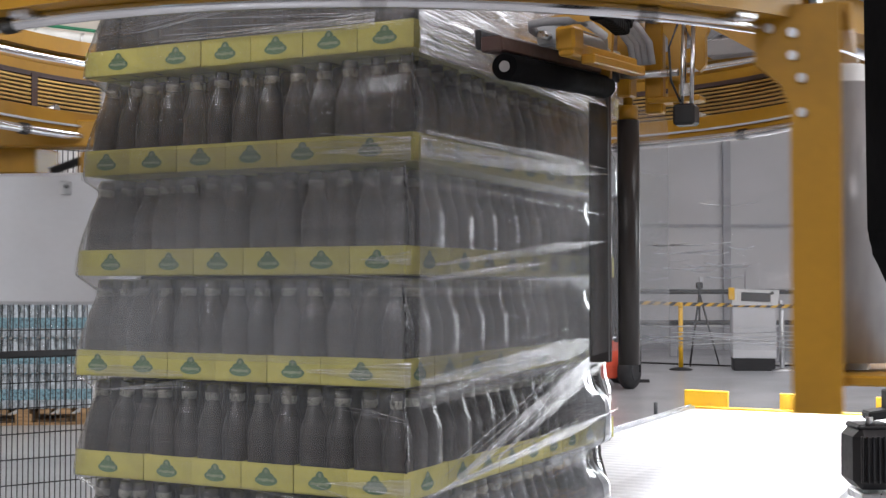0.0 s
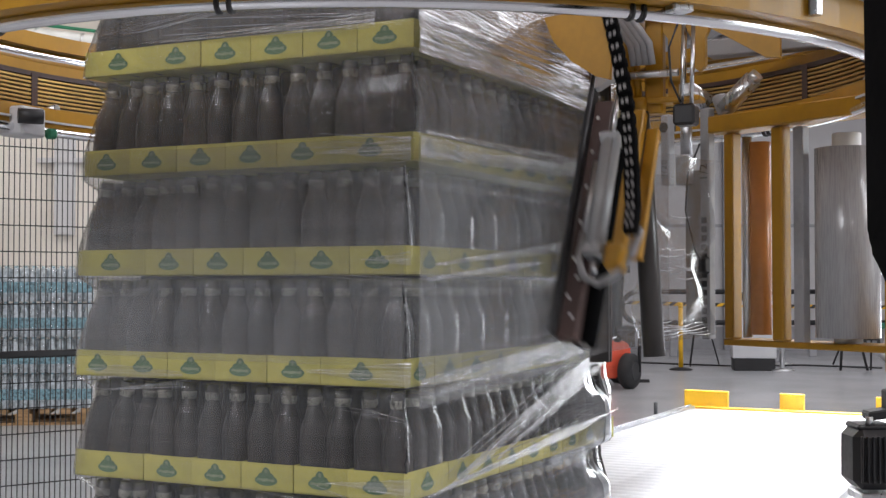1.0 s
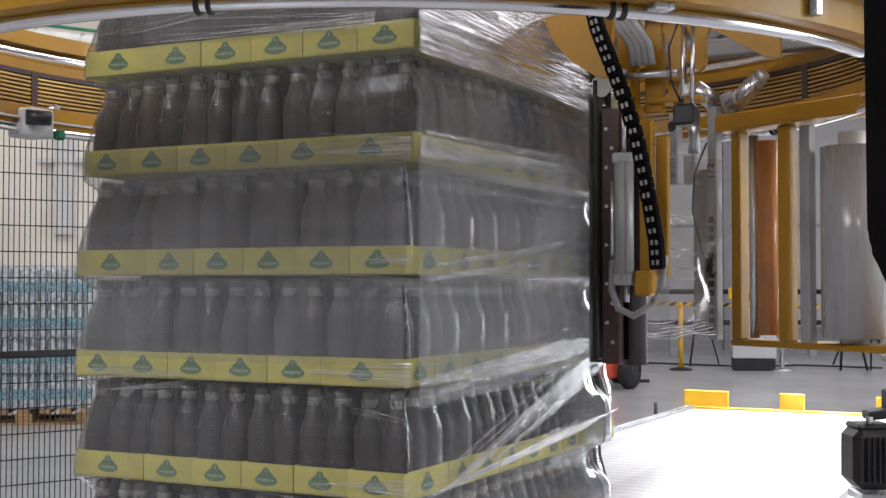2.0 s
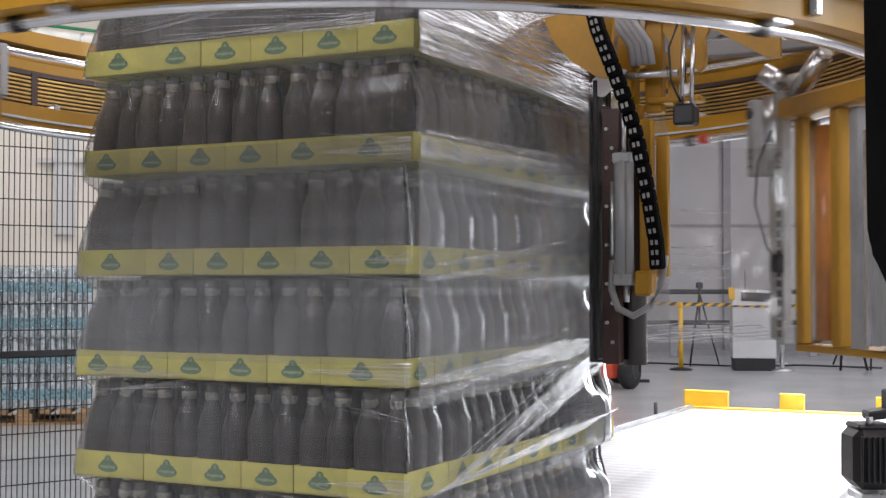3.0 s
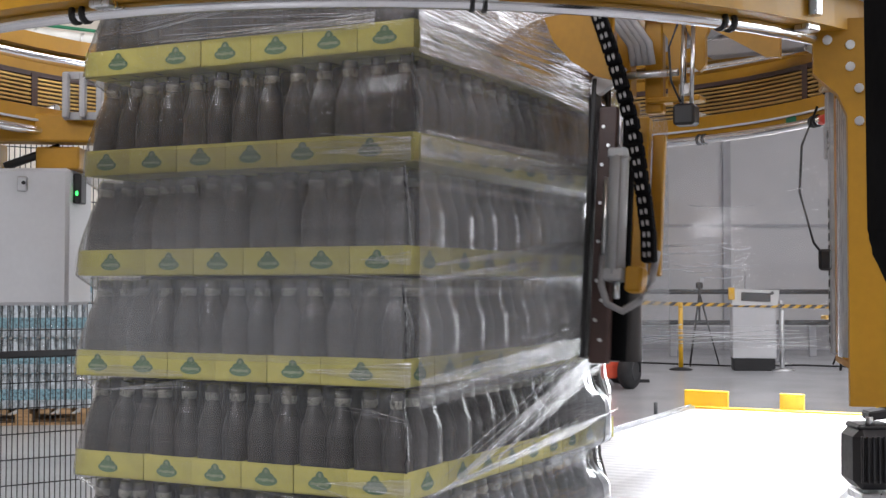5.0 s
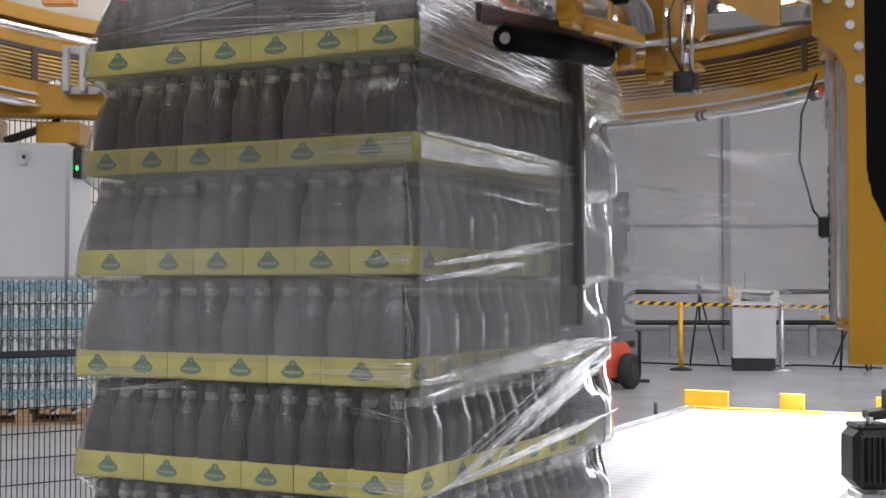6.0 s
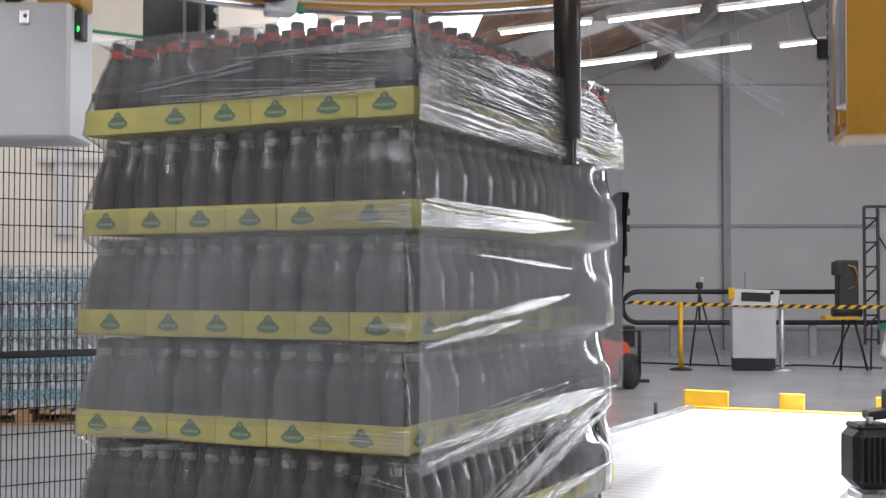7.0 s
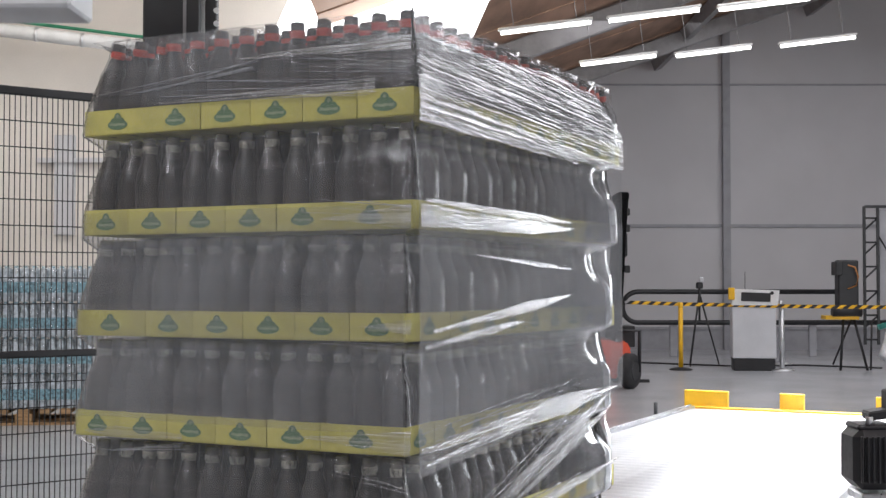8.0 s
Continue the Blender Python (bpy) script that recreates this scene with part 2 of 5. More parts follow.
def pipe(bm, pts, r, seg=10, mat=0, closed=False):
    """A tube along a line of points."""
    pts = [Vector(p) for p in pts]
    rings = []
    n = len(pts)
    for i, p in enumerate(pts):
        a = pts[i - 1] if (i or closed) else pts[0]
        b = pts[(i + 1) % n] if (i < n - 1 or closed) else pts[-1]
        d = (b - a).normalized()
        up = Vector((0, 0, 1)) if abs(d.z) < 0.95 else Vector((1, 0, 0))
        s = d.cross(up).normalized()
        u = s.cross(d)
        rings.append([bm.verts.new(p + (s * math.cos(k * math.tau / seg) + u * math.sin(k * math.tau / seg)) * r) for k in range(seg)])
    for i in range(n if closed else n - 1):
        A, B = rings[i], rings[(i + 1) % n]
        for k in range(seg):
            f = bm.faces.new((A[k], A[(k + 1) % seg], B[(k + 1) % seg], B[k]))
            f.smooth, f.material_index = True, mat
    if not closed:
        for R in (rings[0], rings[-1][::-1]):
            bm.faces.new(R[::-1]).material_index = mat
    return bm


def spin(bm, profile, seg=12, at=(0, 0, 0), mats=None):
    """A turned body from (radius, height) pairs; mats gives each step's material."""
    rings = []
    for r, z in profile:
        rings.append([bm.verts.new((at[0] + r * math.cos(k * math.tau / seg), at[1] + r * math.sin(k * math.tau / seg), at[2] + z)) for k in range(seg)])
    for i in range(len(rings) - 1):
        for k in range(seg):
            f = bm.faces.new((rings[i][k], rings[i][(k + 1) % seg], rings[i + 1][(k + 1) % seg], rings[i + 1][k]))
            f.smooth, f.material_index = True, (mats[i] if mats else 0)
    bm.faces.new(rings[-1]).material_index = mats[-1] if mats else 0
    bm.faces.new(rings[0][::-1])
    return bm


def band(bm, r0, r1, z0, z1, a0=0, a1=360, seg=96):
    """A curved bar of rectangular section round the z axis."""
    full = a1 - a0 >= 360
    n = max(3, int(seg * (a1 - a0) / 360))
    rows = []
    for k in range(n if full else n + 1):
        a = radians(a0 + (a1 - a0) * k / n)
        c, s = math.cos(a), math.sin(a)
        rows.append([bm.verts.new((r * c, r * s, z)) for r, z in ((r0, z0), (r1, z0), (r1, z1), (r0, z1))])
    for k in range(n):
        A, B = rows[k], rows[(k + 1) % len(rows)]
        for j in range(4):
            f = bm.faces.new((A[j], B[j], B[(j + 1) % 4], A[(j + 1) % 4]))
    if not full:
        bm.faces.new(rows[0])
        bm.faces.new(rows[-1][::-1])
    return bm


def plate(bm, outline, y0, y1, mat=0):
    """A flat plate: outline in x and z, thick from y0 to y1."""
    A = [bm.verts.new((x, y0, z)) for x, z in outline]
    B = [bm.verts.new((x, y1, z)) for x, z in outline]
    n = len(A)
    bm.faces.new(A).material_index = mat
    bm.faces.new(B[::-1]).material_index = mat
    for i in range(n):
        bm.faces.new((A[i], B[i], B[(i + 1) % n], A[(i + 1) % n])).material_index = mat
    return bm


B = bmesh.new


# ---------------- the hall ----------------
def hall():
    f = part("floor", box(B(), (2.5, 8.5, -0.1), (27, 37, 0.2)), FLOORM)
    tagged(f, "smooth light grey epoxy hall floor", "floor", kind="structure")
    bm = B()
    plate(bm, [(-1.2, 0), (15.8, 0), (15.8, 10.05), (-1.2, 3.95)], 25.0, 25.3)
    w = part("wall_north", bm, WALLM)
    tagged(w, "pale grey panelled wall below a sloping roof", "wall", kind="structure")
    part("wall_column", box(B(), (5.55, 24.93, 3.3), (0.14, 0.14, 6.6)), WALLG, w)
    part("wall_seam", box(B(), (7.3, 24.98, 2.42), (17, 0.04, 0.06)), WALLG, w)
    part("wall_seam", box(B(), (9.4, 24.985, 5.2), (12.8, 0.03, 0.035)), WALLG, w)
    part("wall_plinth", box(B(), (7.3, 24.95, 0.42), (17, 0.1, 0.05)), WALLG, w)
    part("wall_skirt", box(B(), (7.3, 24.97, 0.2), (17, 0.06, 0.4)), WALLG, w, "darker grey skirting")
    w = part("wall_west_end", box(B(), (-6.0, 14.15, 2.6), (9.6, 0.3, 5.2)), WALLB)
    tagged(w, "off-white plastered end wall", "wall", kind="structure")
    part("wall_panel", box(B(), (-4.15, 13.96, 2.35), (0.22, 0.08, 1.1), bevel=0.01), WALLM, w)
    part("wall_ledge", box(B(), (-4.0, 13.94, 2.62), (0.9, 0.1, 0.05)), WALLM, w)
    for name, c, s in (("wall_west", (-10.9, 3, 2.6), (0.3, 22, 5.2)), ("wall_east", (15.9, 8, 5), (0.3, 36, 10)),
                       ("wall_south", (2.5, -9.9, 5), (27, 0.3, 10)), ("wall_return", (-1.25, 19.7, 2.6), (0.3, 10.8, 5.2))):
        tagged(part(name, box(B(), c, s), WALLB if "west" in name else WALLM), "plain painted hall wall", "wall", kind="structure")
    # roof: a low white part over the west and a rising brown deck over the east
    c = part("ceiling_west", box(B(), (-6.0, 2.3, 5.3), (10.2, 24.6, 0.2)), WALLB)
    tagged(c, "white flat ceiling of the side bay", "ceiling", kind="structure")
    slope = math.atan2(6.1, 17.0)
    turn = Matrix.Rotation(-slope, 4, "Y")
    bm = B()
    for k in range(0, 36):
        box(bm, (7.45, -9.6 + k * 1.0, 6.95 + 0.015 * (k % 2)), (18.4, 1.0, 0.12), turn)
    c = part("ceiling_east", bm, ROOFW)
    tagged(c, "brown boarded roof deck on grey steel beams", "ceiling", kind="structure")
    for k, y in enumerate((3.0, 10.0, 17.0, 22.0)):
        b = part("roof_beam", box(B(), (7.5, y, 6.72), (18.0, 0.16, 0.3), turn, bevel=0.02), BEAMM)
        tagged(b, "grey steel roof beam", "beam", "roof beams", "structure")
    for x in (4.2, 7.2, 10.4, 13.4):
        z = 3.5 + (x + 1.2) * 0.359 - 0.12
        b = part("roof_purlin", box(B(), (x, 8.3, z + 0.27), (0.14, 33.4, 0.2), turn), BEAMM)
        tagged(b, "long grey roof purlin", "beam", "roof purlins", "structure")


def tube_lights():
    first = None
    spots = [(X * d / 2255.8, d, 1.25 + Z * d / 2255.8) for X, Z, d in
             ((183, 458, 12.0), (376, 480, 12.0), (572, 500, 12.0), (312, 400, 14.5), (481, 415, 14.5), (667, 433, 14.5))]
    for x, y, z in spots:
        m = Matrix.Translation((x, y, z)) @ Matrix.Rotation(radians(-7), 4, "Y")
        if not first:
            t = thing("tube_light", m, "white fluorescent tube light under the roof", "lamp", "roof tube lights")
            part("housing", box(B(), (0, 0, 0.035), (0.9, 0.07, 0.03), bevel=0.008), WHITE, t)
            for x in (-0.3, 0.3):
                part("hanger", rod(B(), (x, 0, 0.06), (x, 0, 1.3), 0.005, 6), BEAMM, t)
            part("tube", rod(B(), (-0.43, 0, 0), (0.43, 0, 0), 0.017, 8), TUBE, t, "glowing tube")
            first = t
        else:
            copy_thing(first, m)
    s = part("roof_light", box(B(), (-0.45, 12.5, 4.25), (1.8, 0.08, 1.9), Matrix.Rotation(radians(24), 4, "Y")), SKYPANEL)
    tagged(s, "bright translucent roof light in daylight", "skylight", kind="structure")


def mesh_fence():
    """A welded mesh machine guard, panels of thin upright and cross wires."""
    p0, p1 = Vector((-2.15, 5.0, 0)), Vector((-1.2, 5.72, 0))
    p0 = p1 + (p0 - p1) * 1.6
    d = (p1 - p0)
    L, d = d.length, d.normalized()
    t = thing("mesh_fence", Matrix.Translation(p0) @ Matrix.Rotation(math.atan2(d.y, d.x), 4, "Z"), "black welded wire mesh machine guard fence", "fence")
    for name, z, h in (("upper_panel", 1.5, 1.09), ("lower_panel", 0.53, 0.84)):
        n = int(L / 0.0225)
        rows = int(h / 0.105)
        p = part(name, box(B(), (L / 2, 0.006, z - h / 2), (L, 0.006, 0.006)), BLACK, t)
        w = part("upright_wire", box(B(), (0, 0, 0), (0.0035, 0.0035, h)), BLACK, p)
        c = part("cross_wire", box(B(), (0, 0, 0), (L, 0.005, 0.0045)), BLACK, p)
        w.matrix_basis, c.matrix_basis = pose(0, 0, z), pose(L / 2, 0.0045, z + h / 2)
        for k in range(1, n + 1):
            again(w, pose(k * L / n, 0, z), p)
        for k in range(1, rows):
            again(c, pose(L / 2, 0.0045, z - h / 2 + h * k / rows), p)
    part("top_rail", box(B(), (L / 2, 0, 2.06), (L, 0.03, 0.035), bevel=0.004), BLACK, t)
    part("middle_rail", box(B(), (L / 2, 0, 0.965), (L, 0.03, 0.028), bevel=0.004), BLACK, t)
    part("bottom_rail", box(B(), (L / 2, 0, 0.11), (L, 0.03, 0.03), bevel=0.004), BLACK, t)
    for x in (0.0, L):
        part("post", box(B(), (x, 0.03, 1.04), (0.05, 0.05, 2.08), bevel=0.005), BLACK, t)


def pallet_mesh(parent, w, d):
    """A wooden pallet: three runners, blocks and deck boards, w by d, standing on z = 0."""
    for k in range(3):
        y = 0.05 + k * (d - 0.1) / 2
        part("runner", box(B(), (w / 2, y, 0.011), (w, 0.1, 0.022), bevel=0.003), WOOD, parent)
        for j in range(3):
            part("block", box(B(), (0.07 + j * (w - 0.14) / 2, y, 0.061), (0.14, 0.1, 0.078), bevel=0.003), WOOD, parent)
    for k in range(7):
        part("deck_board", box(B(), (0.05 + k * (w - 0.1) / 6, d / 2, 0.122), (0.1, d, 0.044), bevel=0.003), WOOD, parent)


def water_pallet(m, tall):
    t = thing("water_pallet", m, "shrink-wrapped packs of bottled water stacked on a wooden pallet", "pallet load", "water pallets")
    pallet_mesh(t, 1.2, 0.8)
    rows = 4
    h = tall / rows
    for k in range(rows):
        z = 0.146 + k * h
        for i in range(5):
            bm = B()
            for a in range(3):
                for b in range(2):
                    spin(bm, [(0.036, 0), (0.038, 0.02), (0.038, h * 0.68), (0.02, h * 0.88), (0.014, h * 0.95), (0.014, h * 0.99)], 8,
                         (0.04 + i * 0.24 + a * 0.078, 0.04 + b * 0.078, z), [0, 0, 0, 0, 1])
            box(bm, (0.12 + i * 0.24, 0.0, z + h * 0.4), (0.225, 0.004, h * 0.3), mat=1)
            part("water_pack", bm, [WATER, BLUELAB], t)
        bm = box(B(), (0.6, 0.44, z + h * 0.47), (1.18, 0.62, h * 0.93), bevel=0.01)
        part("inner_packs", bm, WATER, t)
    part("shrink_wrap", box(B(), (0.6, 0.39, 0.15 + tall / 2), (1.22, 0.84, tall), bevel=0.03), FILM, t, "clear shrink wrap")


def pipes():
    t = thing("wall_pipe", Matrix(), "white lagged pipe with a green line above it", "pipe", kind="structure")
    part("lagging", pipe(B(), [(-5.5, 13.2, 4.02), (-2.6, 13.2, 3.66)], 0.07, 12), WHITE, t)
    part("green_line", pipe(B(), [(-5.5, 13.2, 4.13), (-2.6, 13.2, 3.77)], 0.018, 8), GREEN, t)
    for k in range(6):
        x = -5.2 + k * 0.48
        z = 4.02 - (x + 5.5) * 0.124
        part("strap", rod(B(), (x, 13.2, z), (x + 0.03, 13.2, z - 0.004), 0.076, 12), ALU, t)
    l = thing("hanging_sign", pose(-4.05, 13.4, 4.25), "small amber ceiling lamp on a bracket", "lamp")
    part("body", box(B(), (0, 0, 0), (0.36, 0.12, 0.1), bevel=0.02), ORANGE, l)
    part("rod", rod(B(), (0.1, 0, 0.05), (0.1, 0, 0.95), 0.012, 8), BEAMM, l)


def barrier_rail():
    t = thing("guard_rail", pose(0, 22.4, 0), "dark tubular guard rail with rounded end before the wall", "rail")
    bm = B()
    arc = [(3.42 - 0.27 * math.sin(a), 0, 0.87 + 0.27 * math.cos(a)) for a in [math.pi * k / 12 for k in range(13)]]
    pipe(bm, [(7.2, 0, 1.14)] + arc + [(9.8, 0, 0.6)], 0.045, 10)
    part("rail", bm, BLACK, t)
    for x in (4.05, 6.5, 8.9):
        part("post", box(B(), (x, 0.06, 0.31), (0.13, 0.08, 0.62), bevel=0.01), WALLG, t)


def stanchion(x, y, m, mat, h, label, group):
    t = thing("barrier_post", pose(x, y, 0), label, "barrier post", group)
    part("base", spin(B(), [(0.17, 0), (0.17, 0.015), (0.1, 0.035), (0.03, 0.045)], 24), RUBBER if mat is SAFETY else ALU, t)
    part("tube", rod(B(), (0, 0, 0.03), (0, 0, h - 0.06), 0.034, 14), mat, t)
    part("head", spin(B(), [(0.034, h - 0.07), (0.036, h - 0.065), (0.036, h), (0.02, h + 0.012)], 14), mat, t)


def barrier_tape():
    """Striped tape, slanting yellow and black pieces, sagging a little."""
    t = thing("barrier_tape", pose(0, 0, 0), "yellow and black striped barrier tape between posts", "tape")
    pts = [Vector((2.75, 18.95, 1.0)), Vector((3.52, 18.9, 0.975)), Vector((5.2, 18.6, 0.945)), Vector((6.6, 18.4, 0.935))]
    for a, b in zip(pts, pts[1:]):
        n = max(2, int((b - a).length / 0.075))
        for k in range(n):
            bm = B()
            p, q = a.lerp(b, k / n), a.lerp(b, (k + 1) / n)
            s = (q - p) * 0.9
            w = 0.027
            vs = [bm.verts.new(v) for v in (p - Vector((0, 0, w)) - s * 0.5, q - Vector((0, 0, w)) - s * 0.5, q + Vector((0, 0, w)) + s * 0.5, p + Vector((0, 0, w)) + s * 0.5)]
            ws = [bm.verts.new(v.co + Vector((0, 0.004, 0))) for v in vs]
            bm.faces.new(vs), bm.faces.new(ws[::-1])
            for i in range(4):
                bm.faces.new((vs[i], ws[i], ws[(i + 1) % 4], vs[(i + 1) % 4]))
            part("stripe", bm, SAFETY if k % 2 else BLACK, t)


def console():
    t = thing("control_console", pose(4.6, 18.95, 0, rz=-8), "white control desk with black plinth and sloping panel", "control desk")
    part("plinth", box(B(), (0, 0, 0.09), (0.6, 0.42, 0.18), bevel=0.01), BLACK, t)
    part("cabinet", box(B(), (0, 0, 0.57), (0.63, 0.45, 0.78), bevel=0.012), GREYBOX, t)
    bm = B()
    plate(bm, [(-0.33, 0.96), (0.33, 0.96), (0.36, 1.18), (-0.3, 1.2)], -0.26, 0.2)
    part("panel", bm, WHITE, t)
    part("screen", box(B(), (0.02, -0.265, 1.08), (0.42, 0.012, 0.13), Matrix.Rotation(radians(2), 4, "Y")), BLACK, t, "dark display")
    part("button_box", box(B(), (-0.33, -0.27, 1.13), (0.09, 0.08, 0.18), bevel=0.01), SAFETY, t, "yellow emergency stop box")
    part("knob", rod(B(), (0.25, -0.26, 1.14), (0.25, -0.29, 1.14), 0.025, 10), BLACK, t)
    part("antenna", rod(B(), (-0.1, 0.1, 1.19), (-0.1, 0.1, 1.45), 0.006, 6), BLACK, t)


def tripod(x, y, h, spread, label):
    t = thing("tripod", pose(x, y, 0), label, "tripod")
    top = Vector((0, 0, h - 0.12))
    part("column", rod(B(), (0, 0, h - 0.55), (0, 0, h), 0.018, 8), BLACK, t)
    part("head", box(B(), (0, 0, h), (0.1, 0.09, 0.1), bevel=0.015), BLACK, t)
    part("device", box(B(), (0.03, 0, h + 0.09), (0.07, 0.06, 0.08), bevel=0.01), GREYBOX, t)
    for k in range(3):
        a = radians(90 + k * 120 + 20)
        part("leg", rod(B(), top, (spread * math.cos(a), spread * math.sin(a), 0), 0.016, 8, 0.01), BLACK, t)


def test_rig():
    """Dark lattice mast with a black machine head and cables at the far side."""
    t = thing("lattice_mast", pose(6.35, 18.9, 0), "black lattice lighting mast on splayed legs", "mast")
    for x in (-0.1, 0.1):
        part("upright", box(B(), (x, 0, 1.4), (0.035, 0.04, 2.05)), BLACK, t)
    for k in range(11):
        part("brace", rod(B(), (-0.1, 0, 0.45 + k * 0.18), (0.1, 0, 0.45 + (k + 1) * 0.18 if k % 2 else 0.45 + k * 0.18), 0.014, 6), BLACK, t)
    part("top", box(B(), (0.12, 0, 2.42), (0.42, 0.06, 0.04)), BLACK, t)
    part("screen", box(B(), (0.26, 0.03, 1.7), (0.25, 0.02, 1.35)), WALLG, t, "grey mesh screen")
    part("leg", rod(B(), (0, 0, 0.7), (-0.02, 0, 0), 0.015, 8), BLACK, t)
    part("leg", rod(B(), (-0.3, 0, 0.75), (-0.58, 0, 0.08), 0.015, 8), BLACK, t)
    part("stay", rod(B(), (0.1, 0, 2.0), (0.6, -0.3, 1.0), 0.012, 6), BLACK, t)
    part("stay", rod(B(), (0.4, 0, 1.9), (0.62, -0.2, 1.1), 0.012, 6), BLACK, t)
    h = thing("wrapping_head", pose(5.95, 18.8, 0), "black machine head with orange hose on a stand", "machine")
    part("column", box(B(), (0, 0, 1.2), (0.3, 0.2, 0.85), bevel=0.02), BLACK, h)
    part("cover", box(B(), (-0.14, 0, 1.5), (0.1, 0.24, 0.2), bevel=0.01), BLACK, h)
    part("foot", box(B(), (-0.1, 0, 0.78), (0.5, 0.25, 0.06), bevel=0.01), SAFETY, h, "yellow foot plate")
    part("gear", rod(B(), (-0.25, -0.1, 0.86), (0.18, -0.1, 0.86), 0.07, 12), BLACK, h)
    part("hose", pipe(B(), [(-0.02, -0.13, 1.55), (0.08, -0.14, 1.52), (0.13, -0.14, 1.38), (0.1, -0.14, 1.25), (-0.02, -0.13, 1.2)], 0.012, 6), ORANGE, h)
    part("stand", rod(B(), (-0.1, 0, 0), (-0.05, 0, 0.78), 0.02, 8), BLACK, h)
    part("stand", rod(B(), (0.3, 0, 0), (0.1, 0, 0.78), 0.02, 8), BLACK, h)
    c = thing("floor_cable", pose(0, 0, 0), "black cable lying on the floor", "cable")
    part("run", pipe(B(), [(2.6, 20.3, 0.012), (3.1, 20.6, 0.012), (3.8, 20.1, 0.012), (4.6, 19.6, 0.012), (5.6, 19.9, 0.012), (6.6, 19.2, 0.012)], 0.014, 6), BLACK, c)


def forklift():
    """Seen past the load: mast, red counterweight with black wheel, guard arm."""
    t = thing("forklift", pose(1.92, 16.0, 0), "red and black forklift truck parked behind the load", "forklift")
    bm = B()
    plate(bm, [(-0.95, 0.12), (0.2, 0.12), (0.3, 0.3), (0.37, 0.46), (0.31, 0.57), (-0.2, 0.6), (-0.95, 0.75)], -0.5, 0.5)
    bmesh.ops.bevel(bm, geom=bm.edges[:], offset=0.02, segments=2, affect="EDGES")
    part("body", bm, REDP, t, "red painted body")
    for y in (-0.52, 0.4):
        w = part("wheel", spin(B(), [(0.12, 0), (0.19, 0), (0.215, 0.03), (0.215, 0.12), (0.19, 0.15), (0.12, 0.15)], 24), RUBBER, t)
        w.matrix_basis = Matrix.Translation((0.27, y, 0.217)) @ Matrix.Rotation(radians(58), 4, "Z") @ Matrix.Rotation(radians(90), 4, "X")
        part("rim", rod(B(), (0, 0, -0.01), (0, 0, 0.16), 0.11, 16), BLACK, w)
    bm = B()
    pipe(bm, [(0.2, -0.45, 0.55), (0.23, -0.45, 1.2), (0.29, -0.45, 2.3), (0.3, -0.45, 2.36)], 0.05, 8)
    part("mast", bm, DARK, t)
    part("mast", box(B(), (0.25, 0.0, 1.35), (0.08, 0.8, 2.0), Matrix.Rotation(radians(4), 4, "Y"), bevel=0.01), DARK, t)
    part("mast_head", box(B(), (0.28, -0.2, 2.34), (0.14, 0.6, 0.1), bevel=0.02), DARK, t)
    for z in (1.45, 1.95, 2.15):
        part("mast_bracket", box(B(), (0.33, -0.42, z), (0.07, 0.06, 0.09), bevel=0.01), BLACK, t)
    part("lamp", box(B(), (0.31, -0.35, 1.75), (0.06, 0.12, 0.3), bevel=0.02), BLACK, t)
    part("guard", pipe(B(), [(0.2, -0.5, 0.7), (0.47, -0.5, 0.7), (0.46, -0.5, 0.2)], 0.025, 8), BLACK, t)
    part("load_guard", box(B(), (0.36, 0, 0.62), (0.18, 0.5, 0.26), bevel=0.01), BLACK, t)
    part("fork", box(B(), (0.55, 0.1, 0.05), (0.25, 0.1, 0.04), bevel=0.005), BLACK, t)


# ---------------- the conveyor ----------------
RZ = 63.2
LOAD = pose(-0.057, 2.476, 0.329, rz=RZ)


def conveyor():
    """Roller track along the load's long side, top at 0.33 m."""
    m = pose(-0.157, 3.21, 0, rz=RZ)
    t = thing("roller_conveyor", m, "roller conveyor with zinc rollers between steel side rails", "conveyor")
    x0, x1, yl, yr = 0.85, 6.72, 1.1, -0.64
    for y in (yl, yr):
        part("side_rail", box(B(), ((x0 + x1) / 2, y, 0.28), (x1 - x0, 0.05, 0.12), bevel=0.006), STEEL, t)
    roller = None
    n = int((x1 - x0) / 0.095)
    for k in range(n):
        x = x0 + 0.05 + k * 0.095
        if not roller:
            bm = B()
            rod(bm, (0, yr + 0.03, 0), (0, yl - 0.03, 0), 0.042, 20)
            roller = part("roller", bm, ZINC, t)
            roller.matrix_basis = pose(x, 0, 0.288)
        else:
            again(roller, pose(x, 0, 0.288), t)
    part("end_beam", box(B(), (x1 + 0.03, (yl + yr) / 2, 0.27), (0.05, yl - yr, 0.13), bevel=0.006), SAFETY, t)
    for y, w in ((1.0, 0.34), (0.36, 0.18), (-0.33, 0.2)):
        part("stop_plate", box(B(), (x1 + 0.04, y, 0.385), (0.03, w, 0.14), bevel=0.006), SAFETY, t, "yellow end stop")
    for x in (1.1, 3.6, 6.4):
        for y in (yl, yr):
            part("leg", box(B(), (x, y, 0.11), (0.08, 0.06, 0.22), bevel=0.005), STEEL, t)
    for k in range(46):
        part("chain_link", rod(B(), (4.4 + k * 0.05, yl, 0.346), (4.425 + k * 0.05, yl, 0.346), 0.009, 6), STEEL, t)
    part("sensor_post", rod(B(), (5.9, yl + 0.03, 0.33), (5.9, yl + 0.03, 0.43), 0.014, 8), BLACK, t)


